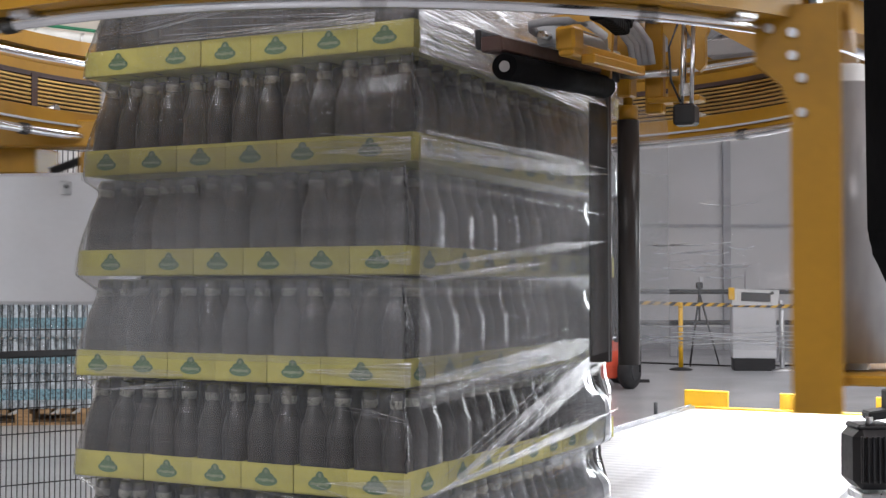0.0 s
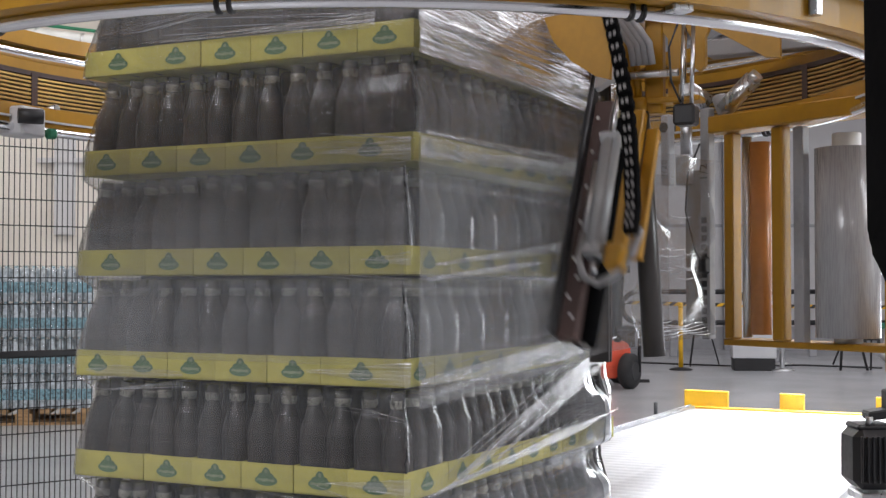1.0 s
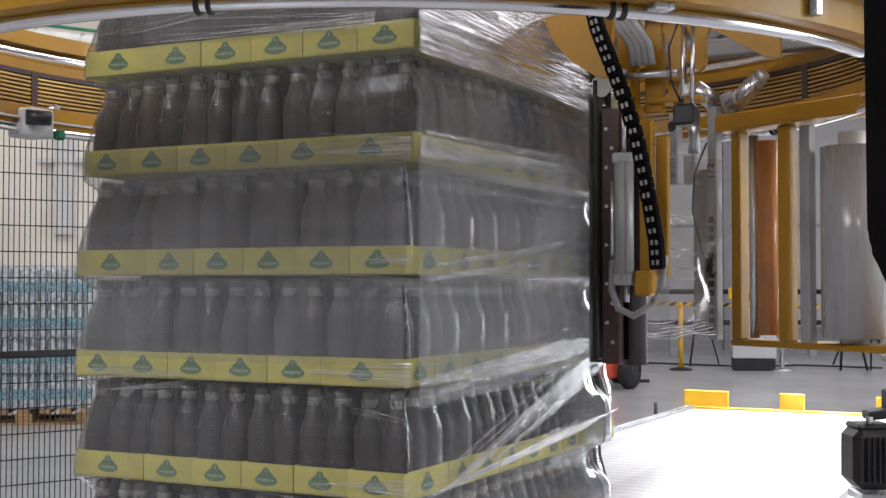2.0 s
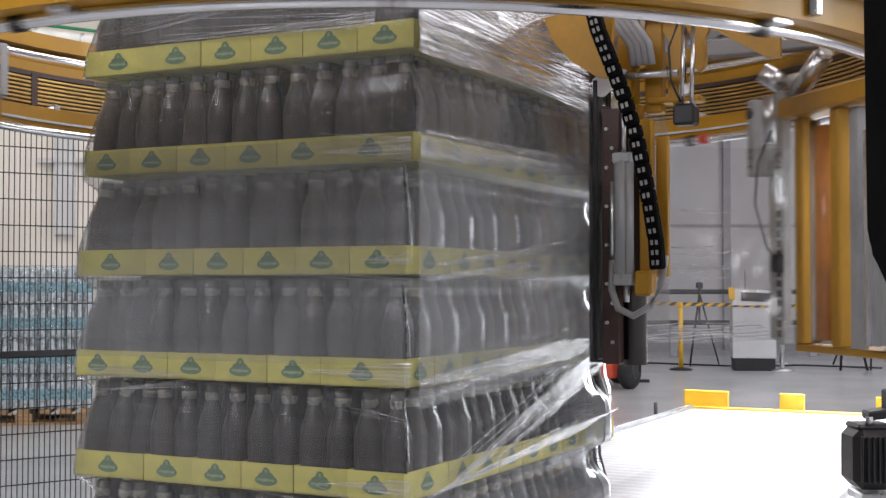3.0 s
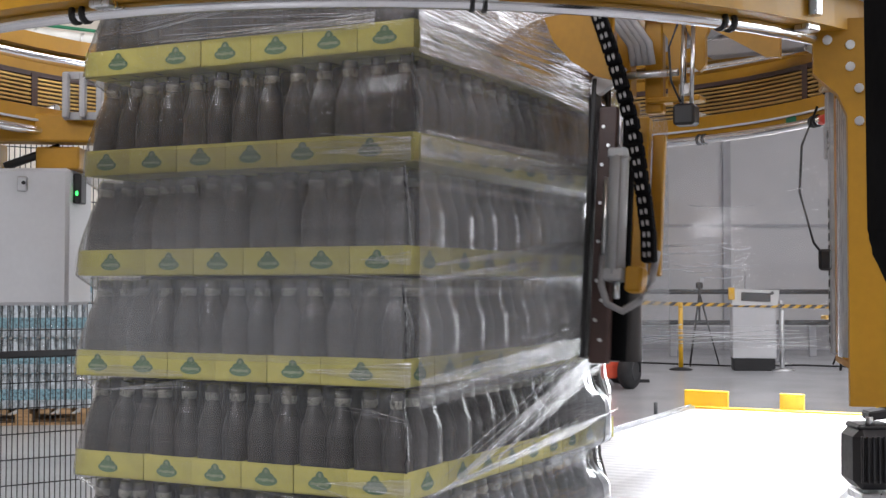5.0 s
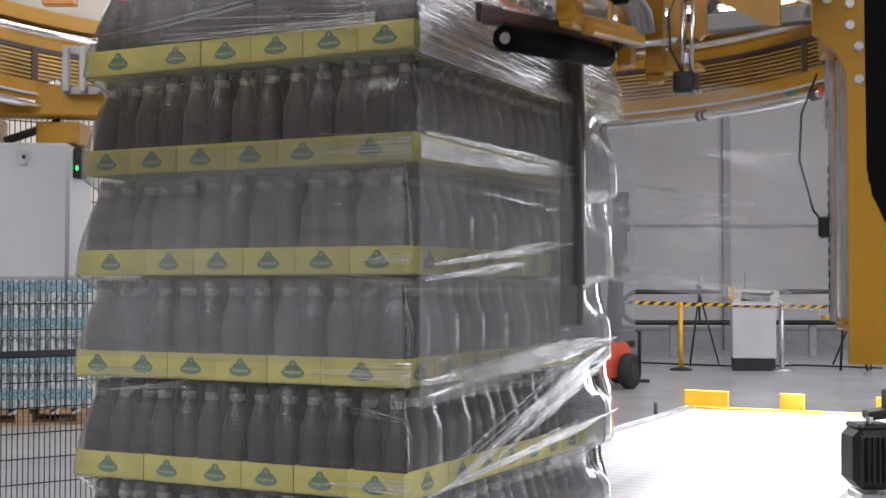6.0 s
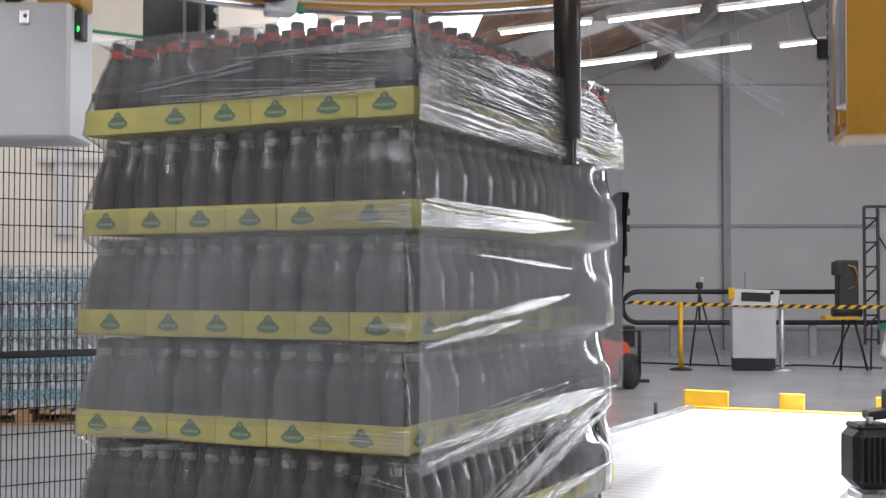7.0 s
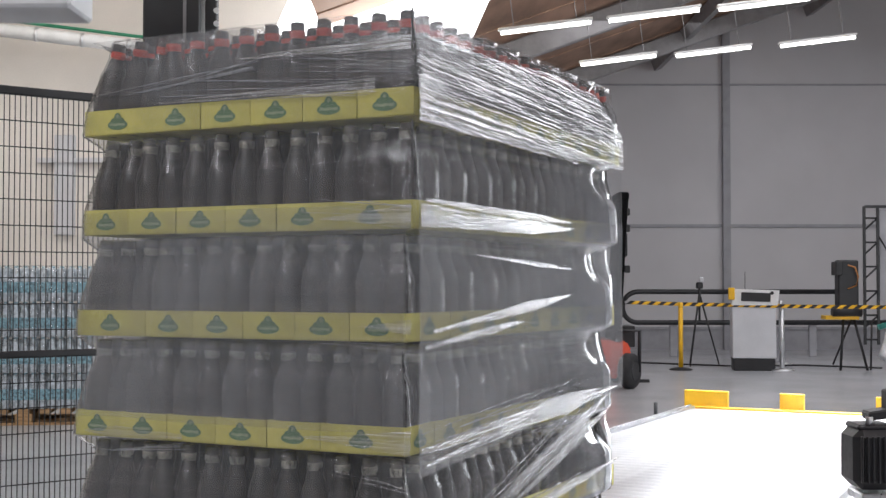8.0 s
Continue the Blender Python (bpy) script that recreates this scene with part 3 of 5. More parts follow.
def drive_motor():
    t = thing("drive_motor", pose(1.40, 4.2, 0), "black geared conveyor motor with ribs on a yellow stand", "motor")
    part("motor_body", box(B(), (0.0, 0.0, 0.69), (0.15, 0.18, 0.2), bevel=0.03), BLACK, t)
    for k in range(7):
        part("rib", box(B(), (-0.055 + k * 0.018, -0.093, 0.69), (0.006, 0.016, 0.15), bevel=0.002), BLACK, t)
    part("end_cap", box(B(), (0.0, 0.0, 0.79), (0.12, 0.14, 0.02), bevel=0.008), BLACK, t)
    part("flange", box(B(), (0.02, 0.0, 0.565), (0.14, 0.16, 0.03), bevel=0.006), STEEL, t)
    part("arm", box(B(), (0.05, -0.02, 0.835), (0.14, 0.08, 0.03), Matrix.Rotation(radians(-8), 4, "Y"), bevel=0.006), BLACK, t)
    part("bracket", box(B(), (0.07, -0.02, 0.875), (0.05, 0.08, 0.07), bevel=0.006), BLACK, t)
    part("connector", rod(B(), (-0.02, -0.06, 0.80), (-0.02, -0.06, 0.825), 0.012, 10), STEEL, t)
    part("terminal_box", box(B(), (0.085, -0.06, 0.72), (0.07, 0.09, 0.09), bevel=0.01), BLACK, t)
    part("stand", box(B(), (0.04, 0.05, 0.275), (0.06, 0.08, 0.55), bevel=0.006), SAFETY, t)
    part("cross_plate", box(B(), (0.03, -0.06, 0.54), (0.16, 0.02, 0.04), bevel=0.004), ORANGE, t)
    part("cable", pipe(B(), [(0.02, -0.1, 0.56), (-0.02, -0.11, 0.5), (-0.04, -0.1, 0.44), (0.0, -0.08, 0.3)], 0.01, 8), BLACK, t)
    part("hose", pipe(B(), [(0.11, 0, 0.97), (0.05, 0.02, 1.02), (0.09, 0.06, 1.1), (0.2, 0.06, 1.14)], 0.014, 8), GREYBOX, t)
    part("elbow", pipe(B(), [(0.05, 0.05, 1.11), (0.12, 0.05, 1.135), (0.2, 0.05, 1.14)], 0.01, 8), TEAL, t, "teal push-in elbow")


# ---------------- the wrapped load ----------------
PITCH = 0.0645
LAYER = 0.222
SHIFT = (0.02, 0.02, 0.02, 0.0167, 0.0, 0.0)


def bottle_mesh():
    bm = B()
    spin(bm, [(0.027, 0.0), (0.0305, 0.006), (0.0312, 0.02), (0.0305, 0.05), (0.0312, 0.055), (0.0312, 0.112), (0.029, 0.125), (0.0215, 0.15), (0.015, 0.172),
              (0.0142, 0.174), (0.0164, 0.181), (0.0164, 0.190), (0.0146, 0.1905), (0.0148, 0.206), (0.012, 0.208)], 14, (0, 0, 0),
         [0, 0, 0, 0, 1, 0, 0, 0, 0, 2, 2, 2, 3, 3, 3])
    return bm


def tray_mesh(nx, ny):
    """An open cardboard tray for nx by ny bottles, folded corners, outside faces proud."""
    bm = B()
    w, d, h, t = nx * PITCH - 0.002, ny * PITCH - 0.002, 0.0564, 0.002
    box(bm, (w / 2, d / 2, 0.0015), (w, d, 0.003))
    for x in (t / 2, w - t / 2):
        box(bm, (x, d / 2, h / 2), (t, d, h))
    for y in (t / 2, d - t / 2):
        box(bm, (w / 2, y, h / 2), (w - 2 * t, t, h))
    return bm


def pack_mesh(nx, ny, lean):
    """The shrink film of one pack: full over the bodies, drawn in round the necks."""
    bm = B()
    w, d = nx * PITCH, ny * PITCH
    rows = []
    for z, o in ((0.045, 0.0008), (0.09, 0.0008), (0.118, 0.0008), (0.14, 0.0028), (0.158, 0.0085), (0.178, 0.0128), (0.196, 0.0132), (0.2125, 0.0145), (0.214, 0.028)):
        sh = math.sin(radians(lean)) * z
        ring = []
        n = 5
        for (ax, ay), (cx, cy) in (((o, o), (w - o, o)), ((w - o, o), (w - o, d - o)), ((w - o, d - o), (o, d - o)), ((o, d - o), (o, o))):
            for i in range(n):
                f = 0.12 + 0.76 * i / (n - 1)
                ring.append(bm.verts.new((ax + (cx - ax) * f, ay + (cy - ay) * f - sh, z)))
        rows.append(ring)
    for A, C in zip(rows, rows[1:]):
        for i in range(len(A)):
            j = (i + 1) % len(A)
            bm.faces.new((A[i], A[j], C[j], C[i])).smooth = True
    return bm


def logo_mesh():
    """A plain crest: a flat oval below a three-lobed top, 45 mm wide."""
    bm = B()
    def oval(cx, cz, rx, rz, y, mat):
        vs = [bm.verts.new((cx + rx * math.cos(a), y, cz + rz * math.sin(a))) for a in [math.tau * k / 20 for k in range(20)]]
        bm.faces.new(vs).material_index = mat
    oval(0, -0.0065, 0.028, 0.0115, 0.0, 0)
    oval(0, 0.0075, 0.0105, 0.0125, -0.0002, 0)
    oval(-0.0115, 0.002, 0.008, 0.0065, -0.0003, 0)
    oval(0.0115, 0.002, 0.008, 0.0065, -0.0004, 0)
    oval(0, 0.012, 0.0035, 0.004, -0.0006, 1)
    top = [bm.verts.new((-0.021 + k * 0.006, -0.0006, -0.0035 + 0.0012 * math.sin(k * 2.1))) for k in range(8)]
    low = [bm.verts.new((-0.021 + k * 0.006, -0.0006, -0.0085 + 0.0012 * math.sin(k * 1.7))) for k in range(8)]
    for k in range(7):
        bm.faces.new((low[k], low[k + 1], top[k + 1], top[k])).material_index = 1
    return bm


DRAWN = ((0.0, 0.003), (0.003, 0.0045), (0.056, 0.0045), (0.07, 0.003), (0.095, 0.001), (0.12, -0.002), (0.14, -0.005), (0.158, -0.0085), (0.173, -0.011), (0.187, -0.011),
         (0.199, -0.008), (0.211, -0.003), (0.222, 0.003))
LONG, SHORT = 19 * PITCH, 13 * PITCH


def drawn_in(z):
    """How far the film stands off the stack at a height, and the layer there."""
    k = max(0, min(5, int((z - 0.144) / LAYER)))
    d = z - 0.144 - k * LAYER
    if d < 0:
        return -0.003, 0
    for (a, oa), (b, ob) in zip(DRAWN, DRAWN[1:]):
        if d <= b:
            return oa + (ob - oa) * (d - a) / (b - a), k
    return 0.003, k


def short_skin(v, z, off):
    """A point on the film over the short side; v runs from the near upright edge to the far one."""
    o, k = drawn_in(z)
    edge = min(v, 1 - v)
    o2 = o * ((1.9 if v > 0.5 else 1.15) - (0.9 if v > 0.5 else 0.15) * min(1, edge / 0.07)) if o < 0 else o
    d = z - 0.144 - k * LAYER
    slope = max(0.0, min(1.0, (d - 0.03) / 0.145)) if d < 0.187 else max(0.0, (0.222 - d) / 0.035)
    pull = slope * (0.062 if z > 1.26 else 0.044) * max(0, (v - 0.75) / 0.25)
    return (-o2 - off, v * SHORT + SHIFT[k] - pull, z)


def long_skin(a, z, off):
    """A point on the film over the long side, a metres from the near edge; it rounds the far edge."""
    o, k = drawn_in(z)
    neck = max(0.0, min(1.0, -o / 0.011))
    end = max(0.0, min(1.0, (a - 0.98) / 0.2))
    end = end * end * (3 - 2 * end)
    R = 0.07
    if a <= LONG - R:
        x, y, nx, ny = a, 0.0, 0.0, -1.0
    else:
        g = min((a - LONG + R) / R, math.pi / 2)
        x, y, nx, ny = LONG - R + R * math.sin(g), R - R * math.cos(g) + max(0.0, a - LONG + R - R * math.pi / 2), math.sin(g), -math.cos(g)
    off += o * 0.7 if o < 0 else o
    return (x + nx * off - 0.055 * neck * end, y + ny * off + SHIFT[k] + 0.034 * neck * end, z)


def skin_sheet(point, u0, u1, z0, z1, n, off, seed, ragged=0.0):
    """A lap of film lying on the wrapped stack."""
    bm = B()
    rows = []
    nz = int((z1 - z0) / 0.011)
    for i in range(nz + 1):
        z = z0 + (z1 - z0) * i / nz
        row = []
        for q in range(n + 1):
            u = u0 + (u1 - u0) * q / n
            if q == 0:
                u += ragged * noise.noise(Vector((seed, z * 5, 3)))
            g = 0.0022 * noise.noise(Vector((u * 5, z * 8, seed)))
            row.append(bm.verts.new(point(u, z + (0.012 * noise.noise(Vector((u * 3, seed, 5))) if i in (0, nz) else 0), off + g)))
        rows.append(row)
    for A, C in zip(rows, rows[1:]):
        for q in range(n):
            bm.faces.new((A[q], A[q + 1], C[q + 1], C[q])).smooth = True
    return bm


def film_shell(load):
    """The film round the stack: full at each tray, drawn in at the bottle necks."""
    bm = B()
    rows = []
    heights = [0.0, 0.05, 0.14] + [0.144 + k * LAYER + d for k in range(6) for d, _ in DRAWN[:-1]]
    n1, n2 = 44, 28
    for z in heights:
        o, k = drawn_in(z)
        row = [long_skin((LONG - 0.02) * i / n1, z, 0.002 + 0.0012 * noise.noise(Vector((i * 0.25, 0, z * 14)))) for i in range(n1)]
        end = long_skin(LONG + 0.02, z, 0.002)
        row += [(end[0], end[1] + (SHORT + SHIFT[k] + 0.002 - end[1]) * i / n2, z) for i in range(n2)]
        far = short_skin(1.0, z, 0.002)
        row += [(end[0] + (far[0] - end[0]) * i / n1, far[1] + (SHORT + SHIFT[k] - far[1]) * (1 - i / n1) ** 2 + 0.002, z) for i in range(n1)]
        row += [short_skin(1 - i / n2, z, 0.002 + 0.0024 * noise.noise(Vector((0, i * 0.25, z * 14)))) for i in range(n2)]
        rows.append([bm.verts.new(p) for p in row])
    for A, C in zip(rows, rows[1:]):
        for i in range(len(A)):
            j = (i + 1) % len(A)
            bm.faces.new((A[i], A[j], C[j], C[i])).smooth = True
    part("stretch_film", bm, FILM, load, "clear stretch film drawn in between the trays")


def wrapped_load():
    t = thing("wrapped_load", LOAD, "six layers of dark bottles in yellow trays under stretch film", "pallet load")
    p = part("pallet", box(B(), (0.6, 0.42, 0.122), (1.2, 0.82, 0.044), bevel=0.003), WOOD, t, "wooden pallet")
    for k in range(3):
        part("runner", box(B(), (0.6, 0.07 + k * 0.35, 0.05), (1.2, 0.1, 0.1), bevel=0.003), WOOD, p)
    narrow = wide = side = bottle = crown = logo = None
    rest = B()
    packs = {}
    random.seed(4)
    for k in range(6):
        z = 0.144 + k * LAYER
        s = SHIFT[k]
        wide_near = k % 2 == 0
        red = 2 if k == 5 else 0
        spans = []
        y = 0
        sizes = [3, 2, 2, 2, 2, 2] if wide_near else [2, 2, 2, 2, 2, 3]
        for nn in sizes:
            spans.append((0, y, 2 if nn == 3 else 3, nn, "end"))
            y += nn
        x = 2 if wide_near else 3
        while x + 2 <= 19:
            spans.append((x, 0, 2, 3, "side"))
            x += 2
        used = set()
        for (bx, by, nx, ny, face) in spans:
            jx, jy = random.uniform(-0.0012, 0.0012), random.uniform(-0.0008, 0.0008)
            tr = part("tray", tray_mesh(nx, ny), TRAYM, t)
            tr.matrix_basis = pose(bx * PITCH + jx, by * PITCH + s + jy, z, rz=random.uniform(-0.25, 0.25))
            if not logo:
                logo = part("logo", logo_mesh(), [LOGO, LOGO2], tr, "green printed crest")
                logo.matrix_basis = pose(-0.0012, ny * PITCH / 2, 0.029, rz=-90)
            elif face == "end":
                again(logo, pose(-0.0012, ny * PITCH / 2, 0.029, rz=-90), tr)
            lean = (11 if k == 5 else 7) if by + ny == 13 and bx == 0 else 0
            milky = k in (2, 3)
            key = (nx, ny, lean, milky)
            if key not in packs:
                packs[key] = part("pack_film", pack_mesh(nx, ny, lean), FILM_MILKY if milky else FILM_PACK, tr, "clear shrink film of one pack")
            else:
                again(packs[key], Matrix(), tr)
            if by == 0:
                again(logo, pose(nx * PITCH / 2, -0.0012, 0.029), tr)
            for i in range(nx):
                for j in range(ny):
                    gx, gy = bx + i, by + j
                    used.add((gx, gy))
                    shown = gx == 0 or gy == 0
                    m = pose((i + 0.5) * PITCH, (j + 0.5) * PITCH, 0.004, ry=-9 if gx >= 17 else 0) @ pose(0, 0, 0, rx=lean + random.uniform(-0.3, 0.3), ry=random.uniform(-0.3, 0.3)) @ pose(0, 0, 0, rz=random.uniform(0, 360))
                    if shown and k == 5:
                        if not crown:
                            crown = part("bottle", bottle_mesh(), [BOTTLE, LABELM, REDM, CAP], tr)
                            crown.matrix_basis = m
                        else:
                            again(crown, m, tr)
                    elif shown:
                        if not bottle:
                            bottle = part("bottle", bottle_mesh(), [BOTTLE, LABELM, GLINT_COLLAR, GLINT_CAP], tr)
                            bottle.matrix_basis = m
                        else:
                            again(bottle, m, tr)
                    elif k == 5 or gx <= 1 or gy <= 1:
                        spin(rest, [(0.03, 0.0), (0.031, 0.11), (0.022, 0.15), (0.0155, 0.18), (0.0178, 0.183), (0.0178, 0.19), (0.0168, 0.206), (0.013, 0.208)], 8,
                             ((gx + 0.5) * PITCH, (gy + 0.5) * PITCH + s, z + 0.004), [0, 0, 0, red, red, 3, 3, 3])
        for gx in range(19):
            for gy in range(13):
                if (gx, gy) in used:
                    continue
                if k == 5 or gx >= 18 or gy >= 12:
                    first = len(rest.verts)
                    spin(rest, [(0.03, 0.0), (0.031, 0.11), (0.022, 0.15), (0.0155, 0.18), (0.0178, 0.183), (0.0178, 0.19), (0.0168, 0.206), (0.013, 0.208)], 8,
                         ((gx + 0.5) * PITCH, (gy + 0.5) * PITCH + s, z + 0.004), [0, 0, 0, red, red, 3, 3, 3])
                    if gx == 18:
                        for v in list(rest.verts)[first:]:
                            v.co.x -= 0.16 * (v.co.z - z)
        part("inner_trays", box(B(), (9.5 * PITCH + 0.06, 6.5 * PITCH + 0.06 + s, z + 0.028), (19 * PITCH - 0.26, 13 * PITCH - 0.26, 0.056)), TRAYM, t)
        if k < 5:
            part("inner_packs", box(B(), (9.5 * PITCH + 0.02, 6.5 * PITCH + 0.02 + s, z + 0.139), (19 * PITCH - 0.3, 13 * PITCH - 0.3, 0.1655)), BOTTLE, t)
    tagged(part("inner_bottles", rest, [BOTTLE, LABELM, REDM, CAP], t), "further dark bottles inside the stack", kind="stuff")
    film_shell(t)
    return t


# ---------------- the wrapping machine ----------------
CX, CY, CZ = -0.119, 3.236, 1.25
RING = pose(CX, CY, CZ)


def ring_point(a, r, z):
    return Vector((r * math.cos(radians(a)), r * math.sin(radians(a)), z))


def ring_frame():
    """The lifting frame that does not turn: yellow hoops, a steel tube and brass conductor rails."""
    t = thing("ring_frame", RING, "yellow lifting hoop frame with brass conductor rails", "wrapping machine")
    part("upper_hoop", band(B(), 1.30, 1.37, 0.73, 0.775), YELLOW, t)
    part("guide_tube", pipe(B(), [ring_point(k * 3.75, 1.33, 0.706) for k in range(96)], 0.023, 12, closed=True), CHROME, t, "polished steel guide tube")
    part("middle_hoop", band(B(), 1.285, 1.345, 0.632, 0.68), YELLOW, t)
    # The backing's brown puts the shade between the rails into its colour.
    part("backing_hoop", band(B(), 1.292, 1.30, 0.528, 0.632), BROWN, t)
    for k in range(8):
        part("conductor_rail", band(B(), 1.262, 1.272, 0.536 + k * 0.0122, 0.5425 + k * 0.0122), COPPER, t)
    part("tooth_strip", band(B(), 1.262, 1.285, 0.632, 0.646), BROWN, t)
    for k in range(9):
        a = 21.5 + k * 43.5 if k < 8 else -8
        c = ring_point(a, 1.266, 0.583)
        part("rail_holder", box(B(), c, (0.014, 0.024, 0.115), Matrix.Rotation(radians(a), 4, "Z")), BROWN, t)
    for k in range(10):
        part("guide_wheel", rod(B(), ring_point(k * 36 + 5, 1.235, 0.538), ring_point(k * 36 + 5, 1.295, 0.538), 0.014, 12), STEEL, t)
    part("green_cover", band(B(), 1.262, 1.275, 0.49, 0.60, -152, -122), GREEN, t)
    # hanging plate with bolts over the track's outer side
    for a in (-66, -52):
        part("hoop_bolt", rod(B(), ring_point(a, 1.262, 0.52), ring_point(a, 1.262, 0.478), 0.013, 6, smooth=False), STEEL, t)
    part("cross_beam", box(B(), ring_point(20, 1.2, 0.70), (0.5, 0.06, 0.05), Matrix.Rotation(radians(-30), 4, "Z"), bevel=0.004), BEAMM, t)
    return t


def rotating_ring():
    """What goes round: hoop, air tube with clamps, film carriage, control box."""
    t = thing("rotating_ring", RING, "yellow rotating hoop carrying film rolls and a control box", "wrapping machine")
    part("hoop", band(B(), 1.205, 1.255, 0.468, 0.53), YELLOW, t)
    part("tooth_belt", band(B(), 1.196, 1.204, 0.486, 0.492), GREYBOX, t)
    tube = part("air_tube", pipe(B(), [ring_point(k * 3.75, 1.2, 0.458) for k in range(96)], 0.0135, 12, closed=True), CHROME, t, "polished air tube")
    for a in (-81.6, -114.2, -59.5, -147, 39, 15, 62, 88, 111, 140, 165, -20, 190):
        for da in (-0.5, 0.5):
            c = ring_point(a + da, 1.2, 0.458)
            d = ring_point(a + da + 90, 1, 0).normalized() * 0.0032
            part("clip", rod(B(), c - d, c + d, 0.018, 14), BLACK, tube, "black tube clip")
    for a in range(0, 360, 30):
        part("hanger", box(B(), ring_point(a + 9, 1.23, 0.463), (0.03, 0.04, 0.014), Matrix.Rotation(radians(a + 9), 4, "Z"), bevel=0.003), STEEL, t)
    g = part("red_fitting", rod(B(), ring_point(13.6, 1.2, 0.458), ring_point(11.6, 1.2, 0.458), 0.014, 12), REDM, tube)
    part("green_fitting", box(B(), ring_point(21, 1.215, 0.475), (0.03, 0.05, 0.03), Matrix.Rotation(radians(21), 4, "Z"), bevel=0.005), GREEN, t)
    # control box and its hanger
    k = part("control_box", box(B(), (-1.37 - CX, 3.88 - CY, 0.144), (0.53, 0.25, 0.406), bevel=0.01), GREYBOX, t, "light grey steel control box")
    part("lock", box(B(), (-1.24 - CX, 3.751 - CY, 0.30), (0.03, 0.014, 0.042), bevel=0.003), ALU, k)
    part("key_hole", rod(B(), (-1.234 - CX, 3.745 - CY, 0.3025), (-1.234 - CX, 3.741 - CY, 0.3025), 0.006, 10), BLACK, k)
    part("sensor", box(B(), (-1.093 - CX, 3.83 - CY, 0.29), (0.024, 0.06, 0.09), bevel=0.004), BLACK, k, "black sensor with green light")
    part("light", box(B(), (-1.093 - CX, 3.798 - CY, 0.275), (0.006, 0.004, 0.012)), LED, k)
    part("box_beam", box(B(), (-1.29 - CX, 3.79 - CY, 0.468), (0.56, 0.1, 0.084), Matrix.Rotation(radians(10), 4, "Z"), bevel=0.006), YELLOW, t)
    part("box_arm", box(B(), (-1.45 - CX, 3.86 - CY, 0.39), (0.2, 0.17, 0.085), bevel=0.005), YELLOW, t)
    part("box_arm", box(B(), (-1.15 - CX, 3.86 - CY, 0.38), (0.13, 0.14, 0.068), bevel=0.005), YELLOW, t)
    part("link", rod(B(), (-1.31 - CX, 3.8 - CY, 0.355), (-1.15 - CX, 3.82 - CY, 0.415), 0.013, 8), BLACK, t)
    bm = B()
    for x in (-1.11, -1.06, -1.01):
        box(bm, (x - CX, 3.74 - CY, 0.56), (0.017, 0.03, 0.135), bevel=0.003)
    for z in (0.5, 0.62):
        box(bm, (-1.06 - CX, 3.752 - CY, z), (0.117, 0.014, 0.022))
    part("slotted_bracket", bm, HOSE, t, "slotted zinc bracket")
    # small black unit
    p = ring_point(111.5, 1.2, 0.475)
    bm = B()
    box(bm, p, (0.1, 0.09, 0.085), Matrix.Rotation(radians(21), 4, "Z"), bevel=0.006)
    w = part("brush_holder", bm, GREYBOX, t)
    part("brush", rod(B(), p + Vector((-0.045, -0.06, 0.01)), p + Vector((0.02, -0.085, 0.01)), 0.022, 12), BLACK, w)
    part("fitting", box(B(), p + Vector((0.075, -0.03, -0.03)), (0.03, 0.03, 0.03), bevel=0.006), GREEN, w)
    # film carriage, in its own space: x along the frame, y outward
    c = Matrix.Translation((1.034, -0.326, 0)) @ Matrix.Rotation(radians(-101.45), 4, "Z")

    def on(name, bm, mat, parent=t, label=""):
        bm.transform(c)
        return part(name, bm, mat, parent, label)
    fr = on("carriage_frame", box(B(), (0.27, 0.0, 0.472), (0.6, 0.1, 0.05), bevel=0.004), YELLOW, t, "yellow film carriage frame")
    on("post", box(B(), (0.022, 0.0, 0.145), (0.036, 0.04, 0.6), bevel=0.004), YELLOW, fr)
    on("post", box(B(), (0.212, -0.01, 0.145), (0.04, 0.04, 0.6), bevel=0.004), YELLOW, fr)
    on("base_plate", box(B(), (0.29, 0.05, -0.165), (0.58, 0.14, 0.018), bevel=0.003), YELLOW, fr)
    bm = B()
    plate(bm, [(-0.115, 0.49), (0.03, 0.49), (0.03, -0.22), (-0.055, -0.22), (-0.055, 0.31), (-0.072, 0.35), (-0.115, 0.39)], -0.61, -0.585)
    bm.transform(Matrix.Rotation(radians(90), 4, "Z"))
    on("end_plate", bm, YELLOW, fr, "tall yellow end plate with bolts")
    for v, z in ((-0.09, 0.45), (-0.05, 0.44), (-0.05, 0.40), (-0.035, 0.36), (-0.035, 0.30)):
        on("bolt", rod(B(), (0.605, v, z), (0.618, v, z), 0.0085, 10), ALU, fr)
    on("stretch_roller", rod(B(), (0.128, 0, -0.14), (0.128, 0, 0.41), 0.030, 24), ORANGE, t, "orange rubber stretch roller")
    on("roller_shaft", rod(B(), (0.078, 0.0, -0.15), (0.078, 0.0, 0.43), 0.014, 12), ALU, t)
    on("grey_post", box(B(), (0.275, 0, 0.14), (0.035, 0.03, 0.6), bevel=0.003), HOSE, t)
    r = on("film_roll", rod(B(), (0.405, 0.03, -0.14), (0.405, 0.03, 0.37), 0.085, 36), FILM_ROLL, t, "silvery roll of stretch film")
    on("core", rod(B(), (0.405, 0.03, -0.155), (0.405, 0.03, 0.41), 0.038, 20), WHITE, r)
    col = on("guide_column", box(B(), (-0.068, -0.01, 0.185), (0.036, 0.03, 0.69), bevel=0.004), HOSE, t, "slim column with dark lettering")
